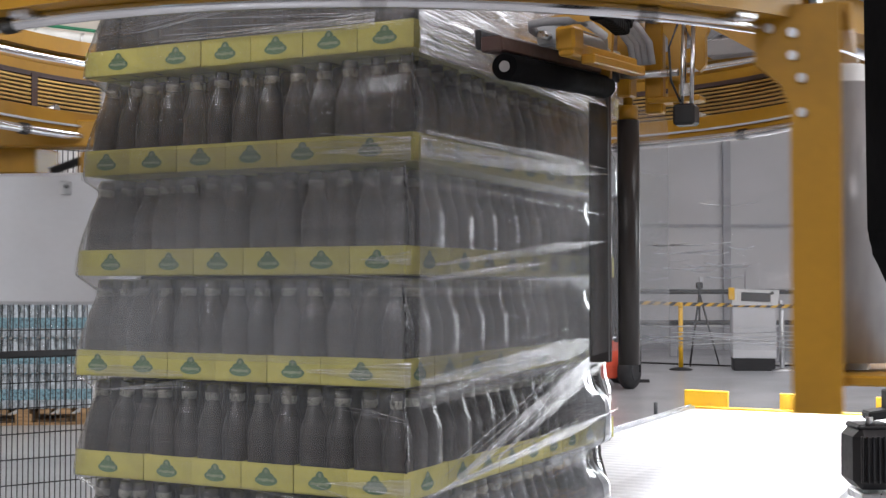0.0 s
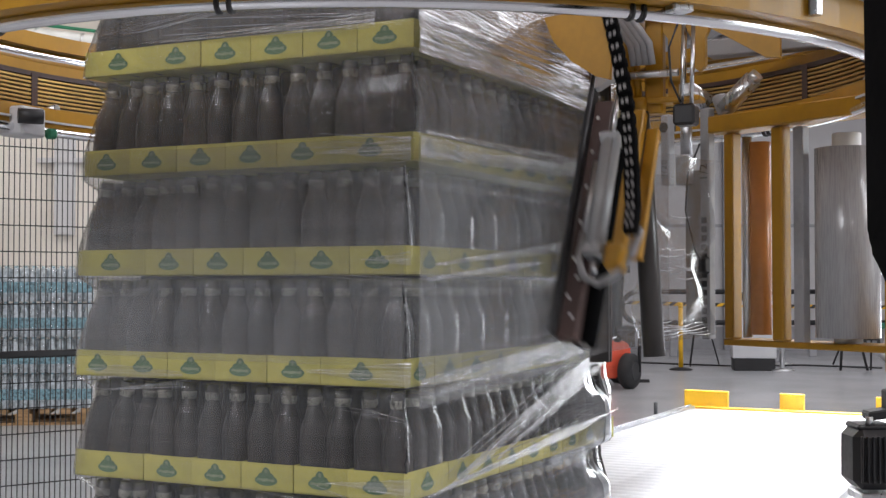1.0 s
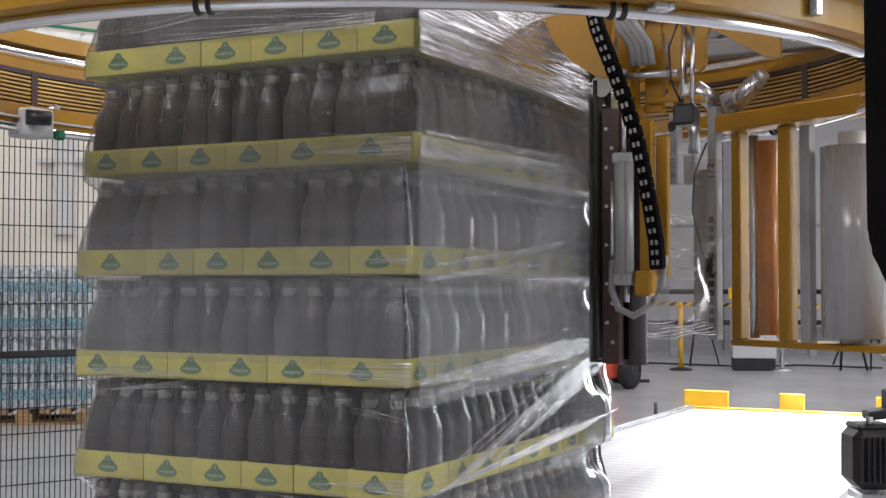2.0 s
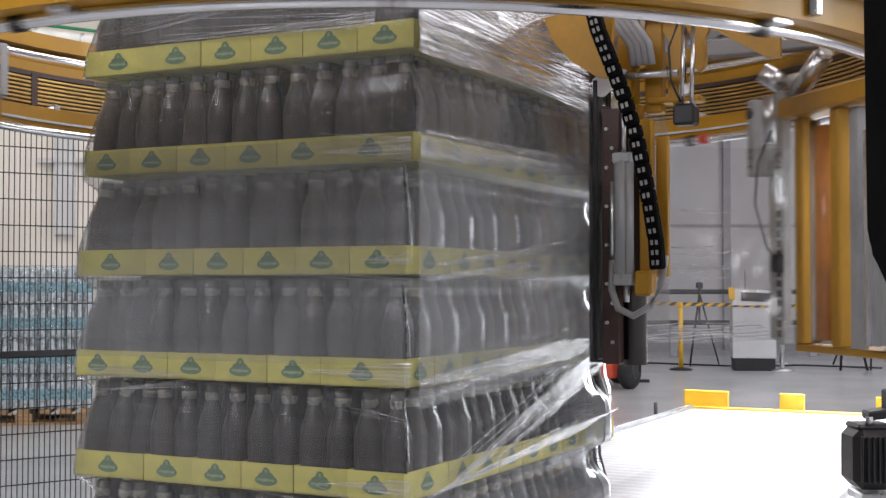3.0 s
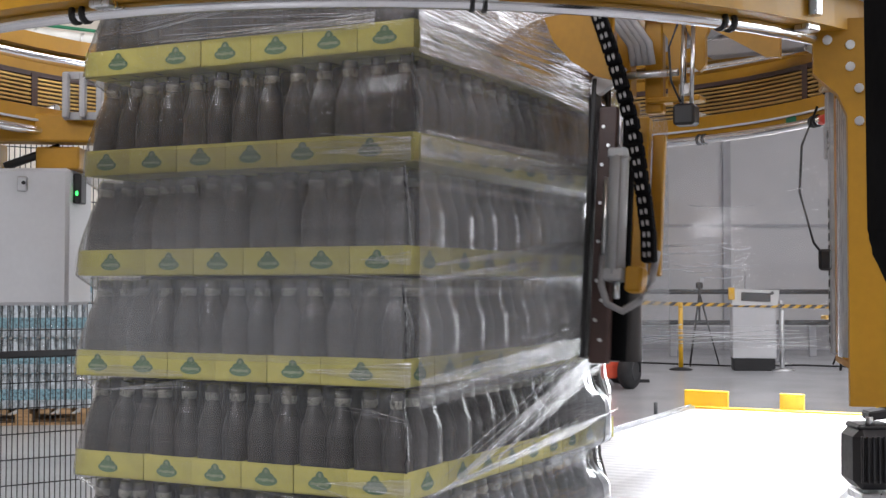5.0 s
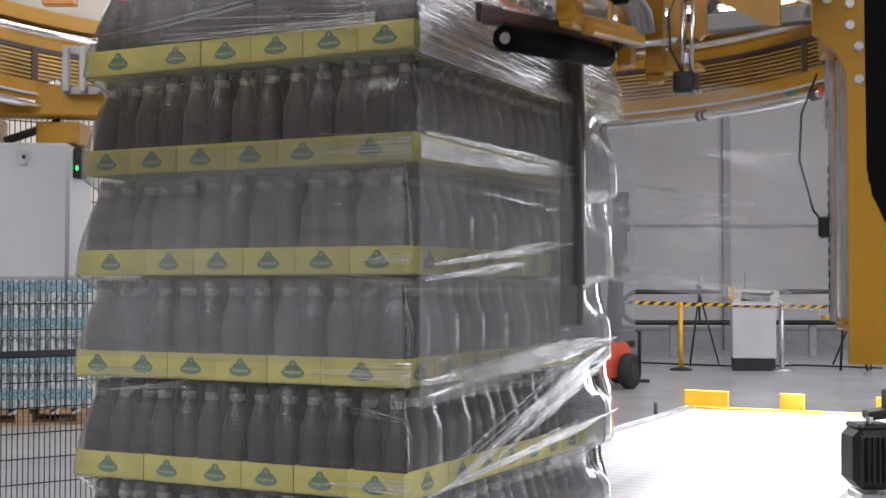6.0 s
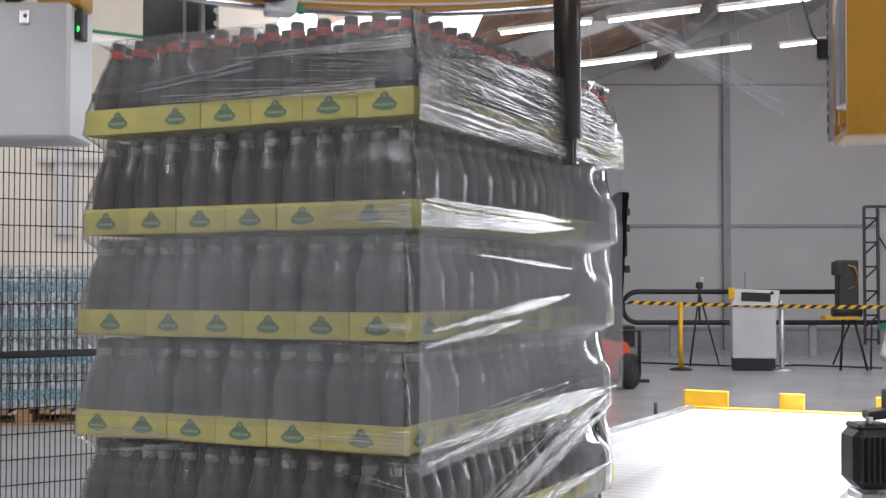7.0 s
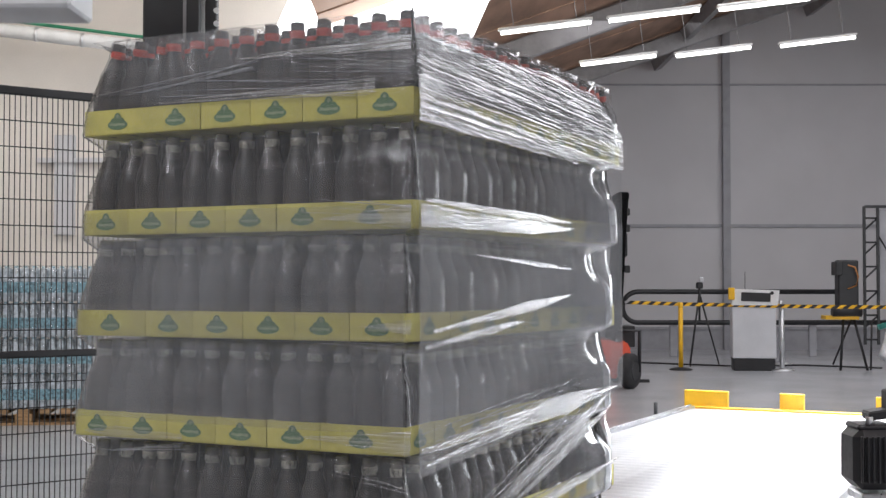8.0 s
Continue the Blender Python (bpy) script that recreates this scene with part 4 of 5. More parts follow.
    for k in range(13):
        on("letter_bar", box(B(), (-0.068, -0.0255, -0.13 + k * 0.027), (0.02, 0.003, 0.018)), BLACK, col)
    txt = bpy.data.curves.new("figures", "FONT")
    txt.body, txt.size, txt.extrude = "1/2", 0.042, 0.0008
    o = new("figures", txt)
    o.data.materials.append(BLACK)
    o.parent = col
    o.matrix_basis = c @ Matrix.Translation((-0.054, -0.027, 0.31)) @ Matrix(((0, -1, 0, 0), (0, 0, -1, 0), (1, 0, 0, 0), (0, 0, 0, 1)))
    txt = bpy.data.curves.new("figures", "FONT")
    txt.body, txt.size, txt.extrude = "2/20", 0.034, 0.0008
    o = new("figures", txt)
    o.data.materials.append(BLACK)
    o.parent = col
    o.matrix_basis = c @ Matrix.Translation((-0.234, -0.0165, 0.33)) @ Matrix(((0, -1, 0, 0), (0, 0, -1, 0), (1, 0, 0, 0), (0, 0, 0, 1)))
    on("dark_column", box(B(), (-0.14, 0.02, 0.1), (0.075, 0.03, 0.5), bevel=0.003), BEAMM, t)
    col2 = on("short_column", box(B(), (-0.245, 0.0, 0.42), (0.036, 0.03, 0.22), bevel=0.004), HOSE, t)
    on("collar", rod(B(), (-0.245, -0.02, 0.49), (-0.245, 0.02, 0.49), 0.016, 14), BLACK, col2)
    on("valve", box(B(), (-0.165, 0, 0.35), (0.05, 0.05, 0.09), bevel=0.005), HOSE, t)
    on("cylinder", rod(B(), (-0.165, 0, 0.40), (-0.165, 0, 0.53), 0.018, 14), STEEL, t)
    on("drive", rod(B(), (-0.075, 0.0, 0.545), (-0.10, -0.06, 0.585), 0.028, 18), STEEL, t)
    on("drive", rod(B(), (-0.01, 0.0, 0.52), (0.085, 0.02, 0.60), 0.027, 18), STEEL, t)
    on("drive_cap", rod(B(), (0.085, 0.02, 0.60), (0.1, 0.023, 0.612), 0.02, 14), ALU, t)
    on("wheel_arm", rod(B(), (0.0, 0, 0.50), (-0.03, 0, 0.56), 0.022, 12), BEAMM, t)
    on("cable", pipe(B(), [(-0.06, -0.05, 0.42), (-0.075, -0.085, 0.33), (-0.08, -0.09, 0.22), (-0.07, -0.06, 0.1), (-0.06, -0.03, 0.06)], 0.003, 8), BLACK, t)
    on("plug", box(B(), (-0.06, -0.035, 0.06), (0.03, 0.03, 0.05), bevel=0.006), BLACK, t)
    return t


CLAMP = pose(0.42, 3.13, 1.25, rz=-26.8)


def clamp_unit():
    """Holder for the cutting arm, fixed to the lifting frame."""
    t = thing("clamp_unit", CLAMP, "yellow bracket with black limit switch on the frame", "clamp")
    bm = B()
    plate(bm, [(-0.115, 0.64), (0.06, 0.65), (0.05, 0.48), (0.015, 0.49), (-0.045, 0.53), (-0.09, 0.58)], -0.17, -0.155)
    part("fan_plate", bm, YELLOW, t)
    part("crown_plate", box(B(), (0.12, 0.05, 0.67), (0.46, 0.18, 0.02), bevel=0.004), YELLOW, t)
    bm = B()
    plate(bm, [(0.21, 0.66), (0.40, 0.66), (0.40, 0.535), (0.365, 0.54), (0.21, 0.635)], 0.03, 0.05)
    part("gusset", bm, YELLOW, t)
    part("hanger", box(B(), (0.035, 0.0, 0.56), (0.035, 0.05, 0.2), bevel=0.004), YELLOW, t)
    part("hanger", box(B(), (0.098, 0.03, 0.545), (0.045, 0.03, 0.25), bevel=0.004), YELLOW, t)
    bm = B()
    plate(bm, [(0.10, 0.665), (0.235, 0.665), (0.24, 0.63), (0.225, 0.60), (0.225, 0.53), (0.21, 0.515), (0.193, 0.53), (0.19, 0.60), (0.175, 0.625), (0.172, 0.435), (0.15, 0.435), (0.133, 0.455), (0.133, 0.60), (0.10, 0.65)], 0.02, 0.04)
    part("switch_hanger", bm, YELLOW, t, "forked yellow hanger plate")
    part("switch_cable", pipe(B(), [(0.18, 0.01, 0.62), (0.172, 0.008, 0.57), (0.178, 0.008, 0.52), (0.176, 0.0, 0.47)], 0.004, 8), BLACK, t)
    part("switch_clip", box(B(), (0.182, 0.0, 0.47), (0.03, 0.02, 0.03), bevel=0.004), ALU, t)
    part("foot_plate", box(B(), (0.15, 0.03, 0.45), (0.13, 0.06, 0.014), bevel=0.003), YELLOW, t)
    part("pivot_rod", rod(B(), (0.0, -0.02, 0.51), (0.17, -0.02, 0.51), 0.009, 12), STEEL, t)
    part("pivot_head", rod(B(), (0.0, -0.02, 0.515), (0.025, -0.02, 0.515), 0.02, 12), BLACK, t)
    for x in (0.022, 0.037, 0.052, 0.067):
        part("cable", pipe(B(), [(x - 0.04, -0.06, 0.66), (x, -0.06, 0.64), (x + 0.04, -0.05, 0.58), (x + 0.045, -0.04, 0.53)], 0.0095, 8), HOSE, t)
    s = part("limit_switch", box(B(), (0.2, -0.06, 0.4), (0.052, 0.05, 0.05), bevel=0.006), BLACK, t, "black limit switch")
    for x in (0.19, 0.213):
        part("stem", rod(B(), (x, -0.06, 0.42), (x, -0.04, 0.62), 0.005, 8), STEEL, s)
    part("wire", pipe(B(), [(0.185, -0.07, 0.62), (0.165, -0.08, 0.56), (0.17, -0.08, 0.48), (0.19, -0.07, 0.43)], 0.003, 6), BLACK, s)
    return t


def cutting_arm():
    """Swings down beside the film: dark rail, pneumatic cylinder, yellow bar and cable chain. Origin at the hinge."""
    t = thing("cutting_arm", CLAMP @ Matrix.Translation((0.03, -0.03, 0.52)), "hinged cutting arm with pneumatic cylinder and cable chain", "cutting arm")
    r = part("rail", box(B(), (-0.023, 0, -0.40), (0.046, 0.03, 0.62), bevel=0.003), BROWN, t, "dark brown drilled rail")
    for k in range(12):
        part("screw", rod(B(), (-0.032 + 0.014 * (k % 2), -0.015, -0.14 - k * 0.047), (-0.032 + 0.014 * (k % 2), -0.02, -0.14 - k * 0.047), 0.0045, 8), ALU, r)
    part("edge_strip", box(B(), (-0.056, -0.012, -0.36), (0.014, 0.04, 0.68), bevel=0.003), BLACK, t)
    part("top_plate", plate(B(), [(-0.063, -0.02), (-0.02, 0.015), (0.02, 0.0), (0.0, -0.03), (-0.04, -0.06), (-0.063, -0.06)], -0.03, -0.01), GREYBOX, t)
    c = part("cylinder", rod(B(), (0.018, -0.035, -0.22), (0.018, -0.035, -0.505), 0.0235, 20), MATTE, t, "aluminium pneumatic cylinder")
    part("end_cap", box(B(), (0.018, -0.035, -0.505), (0.046, 0.046, 0.03), bevel=0.004), MATTE, c)
    part("end_cap", box(B(), (0.018, -0.035, -0.215), (0.046, 0.046, 0.025), bevel=0.004), MATTE, c)
    part("piston_rod", rod(B(), (0.018, -0.035, -0.21), (0.018, -0.035, -0.07), 0.006, 10), STEEL, c)
    part("groove", box(B(), (0.03, -0.059, -0.36), (0.004, 0.002, 0.27)), BEAMM, c)
    part("yellow_bar", box(B(), (0.065, 0, -0.33), (0.032, 0.03, 0.42), bevel=0.004), YELLOW, t)
    part("yellow_bar", box(B(), (0.098, 0.02, -0.33), (0.03, 0.02, 0.34), bevel=0.003), YELLOW, t)
    part("yoke", box(B(), (0.066, -0.02, -0.515), (0.042, 0.05, 0.06), bevel=0.006), YELLOW, t)
    tube = part("pad_roller", rod(B(), (0.0, 0.045, -0.12), (0.0, 0.045, -0.70), 0.0265, 24), DARK, t, "black rubber pad roller")
    part("bore", rod(B(), (0.0, 0.045, -0.69), (0.0, 0.045, -0.702), 0.011, 14), BEAMM, tube)
    part("cutter", rod(B(), (0.022, -0.03, -0.52), (0.022, -0.03, -0.56), 0.008, 10), STEEL, t)
    part("thin_pipe", pipe(B(), [(-0.012, -0.03, -0.27), (-0.012, -0.03, -0.47)], 0.008, 8), ALU, t)
    part("hose", pipe(B(), [(-0.012, -0.035, -0.46), (-0.01, -0.045, -0.53), (0.008, -0.05, -0.575), (0.045, -0.05, -0.592), (0.085, -0.05, -0.57), (0.112, -0.045, -0.52), (0.118, -0.03, -0.45)], 0.0085, 10), HOSE, t, "grey air hose")
    # cable chain along a bowed line
    pts = [(-0.045, 0.115), (-0.03, 0.06), (-0.008, 0.0), (0.018, -0.075), (0.042, -0.16), (0.06, -0.25), (0.077, -0.34), (0.09, -0.42), (0.094, -0.49)]
    ch = None
    for (x0, z0), (x1, z1) in zip(pts, pts[1:]):
        for f in (0.0, 1 / 3, 2 / 3):
            x, z = x0 + (x1 - x0) * f, z0 + (z1 - z0) * f
            a = math.atan2(x1 - x0, z0 - z1)
            bow = max(0.0, min(1.0, (z + 0.2) / 0.25))
            m = Matrix.Translation((x + 0.02 + 0.03 * bow, -0.075 - 0.14 * bow, z)) @ Matrix.Rotation(-a, 4, "Y")
            if not ch:
                bm = B()
                box(bm, (0, 0, 0), (0.033, 0.03, 0.031), bevel=0.004)
                for dx in (-0.006, 0.005):
                    box(bm, (dx, -0.0155, 0.0), (0.006, 0.003, 0.011), mat=1)
                ch = part("chain_link", bm, [DARK, BEAMM], t)
                ch.matrix_basis = m
            else:
                again(ch, m, t)
    return t


def film_bar():
    t = thing("film_bar", pose(0.388, 3.165, 1.25), "dark flat bar holding the stretched film", "film bar")
    part("blade", box(B(), (0, 0, 0.155), (0.05, 0.012, 0.69), bevel=0.003), ROLLERM, t)
    part("spine", box(B(), (0.026, 0.02, 0.155), (0.012, 0.03, 0.69), bevel=0.003), BROWN, t)
    part("upper_rod", box(B(), (0.0, 0.012, 0.9), (0.045, 0.02, 0.8), bevel=0.003), BROWN, t)
    return t


def guide_roller():
    t = thing("guide_roller", pose(0.455, 3.12, 1.25), "upright black rubber film guide roller", "roller")
    part("sleeve", rod(B(), (0, 0, -0.193), (0, 0, 0.405), 0.027, 24), ROLLERM, t)
    part("cap", rod(B(), (0, 0, 0.405), (0, 0, 0.44), 0.024, 16), YELLOW, t)
    part("stem", rod(B(), (0, 0, 0.44), (0, 0, 0.7), 0.012, 12), YELLOW, t)
    return t


def sheet(bm, outline, nx, nz, ripple, seed, freq=6.0):
    """A film sheet in x and z: outline gives (x, z low, z high) at stations along x; it ripples in y."""
    rows = []
    for i in range(nx + 1):
        u = i / nx * (len(outline) - 1)
        j = min(int(u), len(outline) - 2)
        f = u - j
        x, a, b = (outline[j][q] * (1 - f) + outline[j + 1][q] * f for q in range(3))
        row = []
        for k in range(nz + 1):
            z = a + (b - a) * k / nz
            y = ripple * noise.noise(Vector((x * freq + seed, z * freq * 1.7, seed)))
            row.append(bm.verts.new((x, y, z)))
        rows.append(row)
    for A, C in zip(rows, rows[1:]):
        for k in range(nz):
            bm.faces.new((A[k], C[k], C[k + 1], A[k + 1])).smooth = True
    return bm


def gathered_strip(parent, s0, z0, s1, z1, h0, h1, y):
    """A band of film drawn together, tapering at its far end."""
    ln = math.hypot(s1 - s0, z1 - z0)
    strip = sheet(B(), [(0, -h0 / 2, h0 / 2), (ln / 3, -(h0 + h1) / 4, (h0 + h1) / 4), (ln * 2 / 3, -h1 / 2, h1 / 2), (ln, 0.0, h1 * 0.08)], 42, 8, 0.003, 61 + s0 * 9 + z0, 12.0)
    part("film_fold", strip, FILM_ROPE, parent, "drawn fold of film").matrix_basis = pose(s0, y, z0, ry=-math.degrees(math.atan2(z1 - z0, s1 - s0)))


WEB = pose(-0.057, 2.476, 1.25, rz=RZ)


def film_web():
    """The tight web from the load's corner to the bar."""
    t = thing("film_web", WEB, "tight web of clear stretch film leaving the load", "film")
    part("web", sheet(B(), [(0.0, -0.24, 0.50), (0.4, -0.21, 0.485), (0.8, -0.165, 0.47), (1.2, -0.15, 0.46)], 50, 30, 0.004, 3), FILM_TIGHT, t)
    lap = sheet(B(), [(0.0, -0.24, 0.26), (0.4, -0.21, 0.28), (0.8, -0.165, 0.29), (1.2, -0.15, 0.30)], 50, 26, 0.004, 3)
    lap.transform(Matrix.Translation((0, -0.002, 0)))
    part("lower_lap", lap, FILM_LAP, t, "doubled lower lap of the film")

    for (s0, z0), (s1, z1), h0, h1 in (((0.0, 0.275), (0.7, 0.262), 0.035, 0.03), ((0.0, 0.258), (0.82, 0.273), 0.02, 0.032), ((0.02, 0.30), (0.8, 0.288), 0.008, 0.02), ((0.05, 0.042), (0.8, 0.108), 0.006, 0.026),
                                       ((0.02, 0.012), (0.5, 0.052), 0.008, 0.02), ((0.25, 0.197), (0.8, 0.173), 0.003, 0.01)):
        gathered_strip(t, s0, z0, s1, z1, h0, h1, -0.006)

    def lie_back(bm):
        for v in bm.verts:
            v.co.y += (v.co.z - 0.45) * 0.42 * min(1, v.co.x / 0.5)
        return bm
    # The wrinkled film's white threads put the skylight's reflection into its colour.
    part("gathered_top", lie_back(sheet(B(), [(0.0, 0.455, 0.545), (0.2, 0.45, 0.575), (0.4, 0.45, 0.615), (0.62, 0.445, 0.65), (0.75, 0.445, 0.60), (0.86, 0.44, 0.515)], 60, 26, 0.005, 9, 9.0)), FILM_WHITE_WRINKLE, t, "wrinkled film edge whitened to look shining")
    return t


def loose_film():
    t = thing("loose_film", pose(0.44, 3.2, 1.25), "loose clear film hanging from the film carriage", "film")
    part("curtain", sheet(B(), [(0.0, -0.13, 0.34), (0.2, -0.15, 0.355), (0.4, -0.15, 0.36), (0.62, -0.145, 0.37)], 50, 40, 0.05, 21, 4.0), FILM_LOOSE, t)
    random.seed(8)
    # White creases stand in for glints of the roof lights on the film.
    for k in range(24):
        x0, z0 = random.uniform(0.08, 0.35), random.choice((0.02, 0.05, 0.06, 0.09, -0.11, 0.2)) + random.uniform(-0.015, 0.015)
        ln, sag = random.uniform(0.05, 0.22), random.uniform(0.004, 0.02)
        pts = []
        for i in range(9):
            f = i / 8
            x, z = x0 + ln * f, z0 - sag * math.sin(f * 2.2) + 0.01 * f
            pts.append((x, 0.05 * noise.noise(Vector((x * 4 + 21, z * 6.8, 21))) - 0.002, z))
        part("crease", pipe(B(), pts, random.uniform(0.0006, 0.0015), 5), GLINT, t, "film crease whitened to look like a glint")
    for k in range(5):
        pts = []
        for i in range(15):
            x = 0.06 + 0.04 * k + (0.5 - 0.05 * k) * i / 14
            z = -0.138 + 0.007 * k + 0.004 * math.sin(x * 21 + k)
            pts.append((x, 0.05 * noise.noise(Vector((x * 4 + 21, z * 6.8, 21))) - 0.002, z))
        part("crease", pipe(B(), pts, 0.001 + 0.0003 * (k % 3), 5), GLINT, t)
    return t


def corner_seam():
    """Film gathered along the load's near upright edge, its dark creases put in as colour."""
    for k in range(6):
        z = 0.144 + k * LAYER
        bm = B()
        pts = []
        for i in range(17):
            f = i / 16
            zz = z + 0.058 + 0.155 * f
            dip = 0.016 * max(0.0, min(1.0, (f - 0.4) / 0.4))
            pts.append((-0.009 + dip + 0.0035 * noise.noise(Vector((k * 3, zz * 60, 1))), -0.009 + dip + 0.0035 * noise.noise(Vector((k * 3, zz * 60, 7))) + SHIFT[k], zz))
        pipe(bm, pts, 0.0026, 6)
        part("edge_fold", bm, FOLD_DARK, load, "gathered film edge with crease darkness in its colour")


def load_folds():
    """Bunched film on the load's long side: a wrinkled top band and rope-like folds."""
    bm = B()
    sheet(bm, [(0.0, 1.24, 1.36), (0.25, 1.24, 1.40), (0.5, 1.24, 1.425), (0.75, 1.24, 1.435), (1.0, 1.235, 1.42), (1.21, 1.24, 1.33)], 80, 30, 0.004, 5, 8.0)
    bm.transform(Matrix.Translation((0.0, -0.017, 0)))
    part("film_band", bm, FILM_BAND, load, "wrinkled shining film band")
    part("film_overlap", skin_sheet(short_skin, 0.0, 1.0, 0.63, 1.08, 40, 0.005, 35), FILM_OVER, load, "overlapping film on the short side")
    # added whitened laps round the far edge stand in for daylight on the film
    for k, a0 in enumerate((0.72, 0.92, 1.03)):
        part("film_end", skin_sheet(long_skin, a0, LONG + 0.06, 0.15, 1.25, 26, 0.006 + 0.0007 * k, 41 + k, 0.03), FILM_EDGE, load, "milky film lap added to brighten the edge")
    for k, a0 in enumerate((1.12, 1.165)):
        part("film_end", skin_sheet(long_skin, a0, LONG + 0.07, 0.15 + 0.2 * k, 1.25, 20, 0.008 + 0.0008 * k, 51 + k, 0.03), FILM_BRIGHT, load, "whitened film lap added to brighten the edge")
    # film drawn over the uppermost bottles
    bm = B()
    sheet(bm, [(0.0, 1.30, 1.462), (0.4, 1.30, 1.459), (0.8, 1.30, 1.461), (1.22, 1.30, 1.458)], 50, 16, 0.004, 51, 8.0)
    for v in bm.verts:
        v.co.y += -0.010 + (v.co.z - 1.30) * 0.1
        v.co.x -= (v.co.z - 1.30) * 0.35 * (v.co.x / 1.22) ** 4
    part("film_top", bm, FILM_OVER, load, "clear film over the uppermost bottles")
    bm = B()
    sheet(bm, [(0.0, 1.32, 1.462), (0.3, 1.32, 1.459), (0.6, 1.32, 1.461), (13 * PITCH, 1.32, 1.459)], 40, 16, 0.004, 57, 8.0)
    for v in bm.verts:
        v.co.y += 0.010 - (v.co.z - 1.30) * 0.1
        v.co.x -= 0.012 + (v.co.z - 1.30) * 0.75 * (v.co.x / 0.84) ** 6
    bm.transform(Matrix.Rotation(radians(90), 4, "Z"))
    part("film_top", bm, FILM_OVER, load)
    # gathered bands that fan out from the near edge, and a rope rising to the far edge
    for (s0, z0), (s1, z1), h0, h1 in (((0.0, 0.60), (1.15, 0.645), 0.012, 0.05), ((0.02, 0.57), (0.75, 0.63), 0.006, 0.03), ((0.12, 0.38), (1.08, 0.63), 0.012, 0.05),
                                       ((0.35, 0.41), (1.1, 0.60), 0.006, 0.03), ((0.0, 0.375), (1.16, 0.45), 0.006, 0.025)):
        gathered_strip(load, s0, z0, s1, z1, h0, h1, -0.018)
    for (s0, z0), (s1, z1), n in (((0.0, 0.605), (1.18, 0.645), 7), ((0.1, 0.38), (1.1, 0.62), 9), ((0.0, 0.37), (1.15, 0.45), 4)):
        for k in range(n):
            bm = B()
            e = k * 0.005
            pipe(bm, [(s0 + (s1 - s0) * f, -0.018 - 0.003 * math.sin(f * 9 + k), z0 + e + (z1 - z0) * f + e * f * 1.2 + 0.004 * math.sin(f * 7 + k * 2)) for f in [(0.05 * k) % 0.3 + (0.6 + 0.4 * ((k * 7) % 5) / 5) * i / 20 for i in range(15)]], (0.0004, 0.0007, 0.0005, 0.0009)[k % 4], 6)
            part("film_fold", bm, FOLD, load)
    # whitish film strips added as painted glints across the trays of the short side
    for k, (y0, z0, ln, h0, h1) in enumerate(((0.0, 0.615, 0.26, 0.05, 0.015), (0.55, 0.60, 0.27, 0.01, 0.03), (0.0, 1.055, 0.22, 0.05, 0.012), (0.08, 1.315, 0.6, 0.03, 0.012),
                                              (0.0, 1.395, 0.45, 0.03, 0.012), (0.0, 0.395, 0.2, 0.04, 0.01), (0.0, 0.84, 0.12, 0.03, 0.008))):
        strip = sheet(B(), [(0, -h0 / 2, h0 / 2), (ln / 3, -(h0 + h1) / 4, (h0 + h1) / 4), (ln * 2 / 3, -h1 / 2, h1 / 2), (ln, 0.0, h1 * 0.1)], 24, 8, 0.002, 81 + k, 12.0)
        part("film_fold", strip, FILM_SHEEN, load).matrix_basis = pose(-0.012, y0, z0, rz=90)
    # fine drawn lines round the short side
    random.seed(12)
    for z0, y0, ln, dz, n in ((0.30, 0.45, 0.32, -0.02, 6), (0.335, 0.05, 0.3, 0.03, 4), (0.52, 0.02, 0.16, 0.015, 4), (0.57, 0.58, 0.22, -0.012, 5), (0.79, 0.0, 0.2, 0.01, 3),
                              (1.06, 0.0, 0.22, 0.012, 5), (1.3, 0.1, 0.5, 0.015, 7), (1.37, 0.35, 0.42, -0.03, 6), (1.34, 0.0, 0.3, 0.02, 5)):
        for k in range(n):
            bm = B()
            a0, a1, j = y0 + random.uniform(-0.04, 0.04), ln * random.uniform(0.5, 1.1), random.uniform(-0.003, 0.003)
            pipe(bm, [(-0.0085 - 0.0015 * math.sin(f * 6 + k), max(0.0, min(a0 + a1 * f, 0.83)), z0 + k * 0.0045 + j + dz * f * (1 + 0.15 * k)) for f in [i / 8 for i in range(9)]], random.uniform(0.0003, 0.0007), 5)
            part("film_fold", bm, FOLD, load)


def near_drive():
    t = thing("hanging_drive", pose(0.579, 1.55, 1.25), "black drive housing with a grey bumper below", "drive")
    bm = B()
    plate(bm, [(-0.042, 0.7), (-0.038, 0.065), (-0.03, 0.04), (0.0, -0.03), (0.09, -0.03), (0.09, 0.7)], -0.03, 0.08)
    bmesh.ops.bevel(bm, geom=bm.edges[:], offset=0.006, segments=2, affect="EDGES")
    part("housing", bm, DARK, t)
    part("support_arm", box(B(), (0.03, 0.3, 0.74), (0.08, 0.8, 0.08), bevel=0.005), YELLOW, t)
    part("bumper", spin(B(), [(0.02, -0.0), (0.045, -0.012), (0.05, -0.03), (0.02, -0.036)], 20, (0.012, 0, 0.0)), HOSE, t, "grey rubber bumper")
    return t


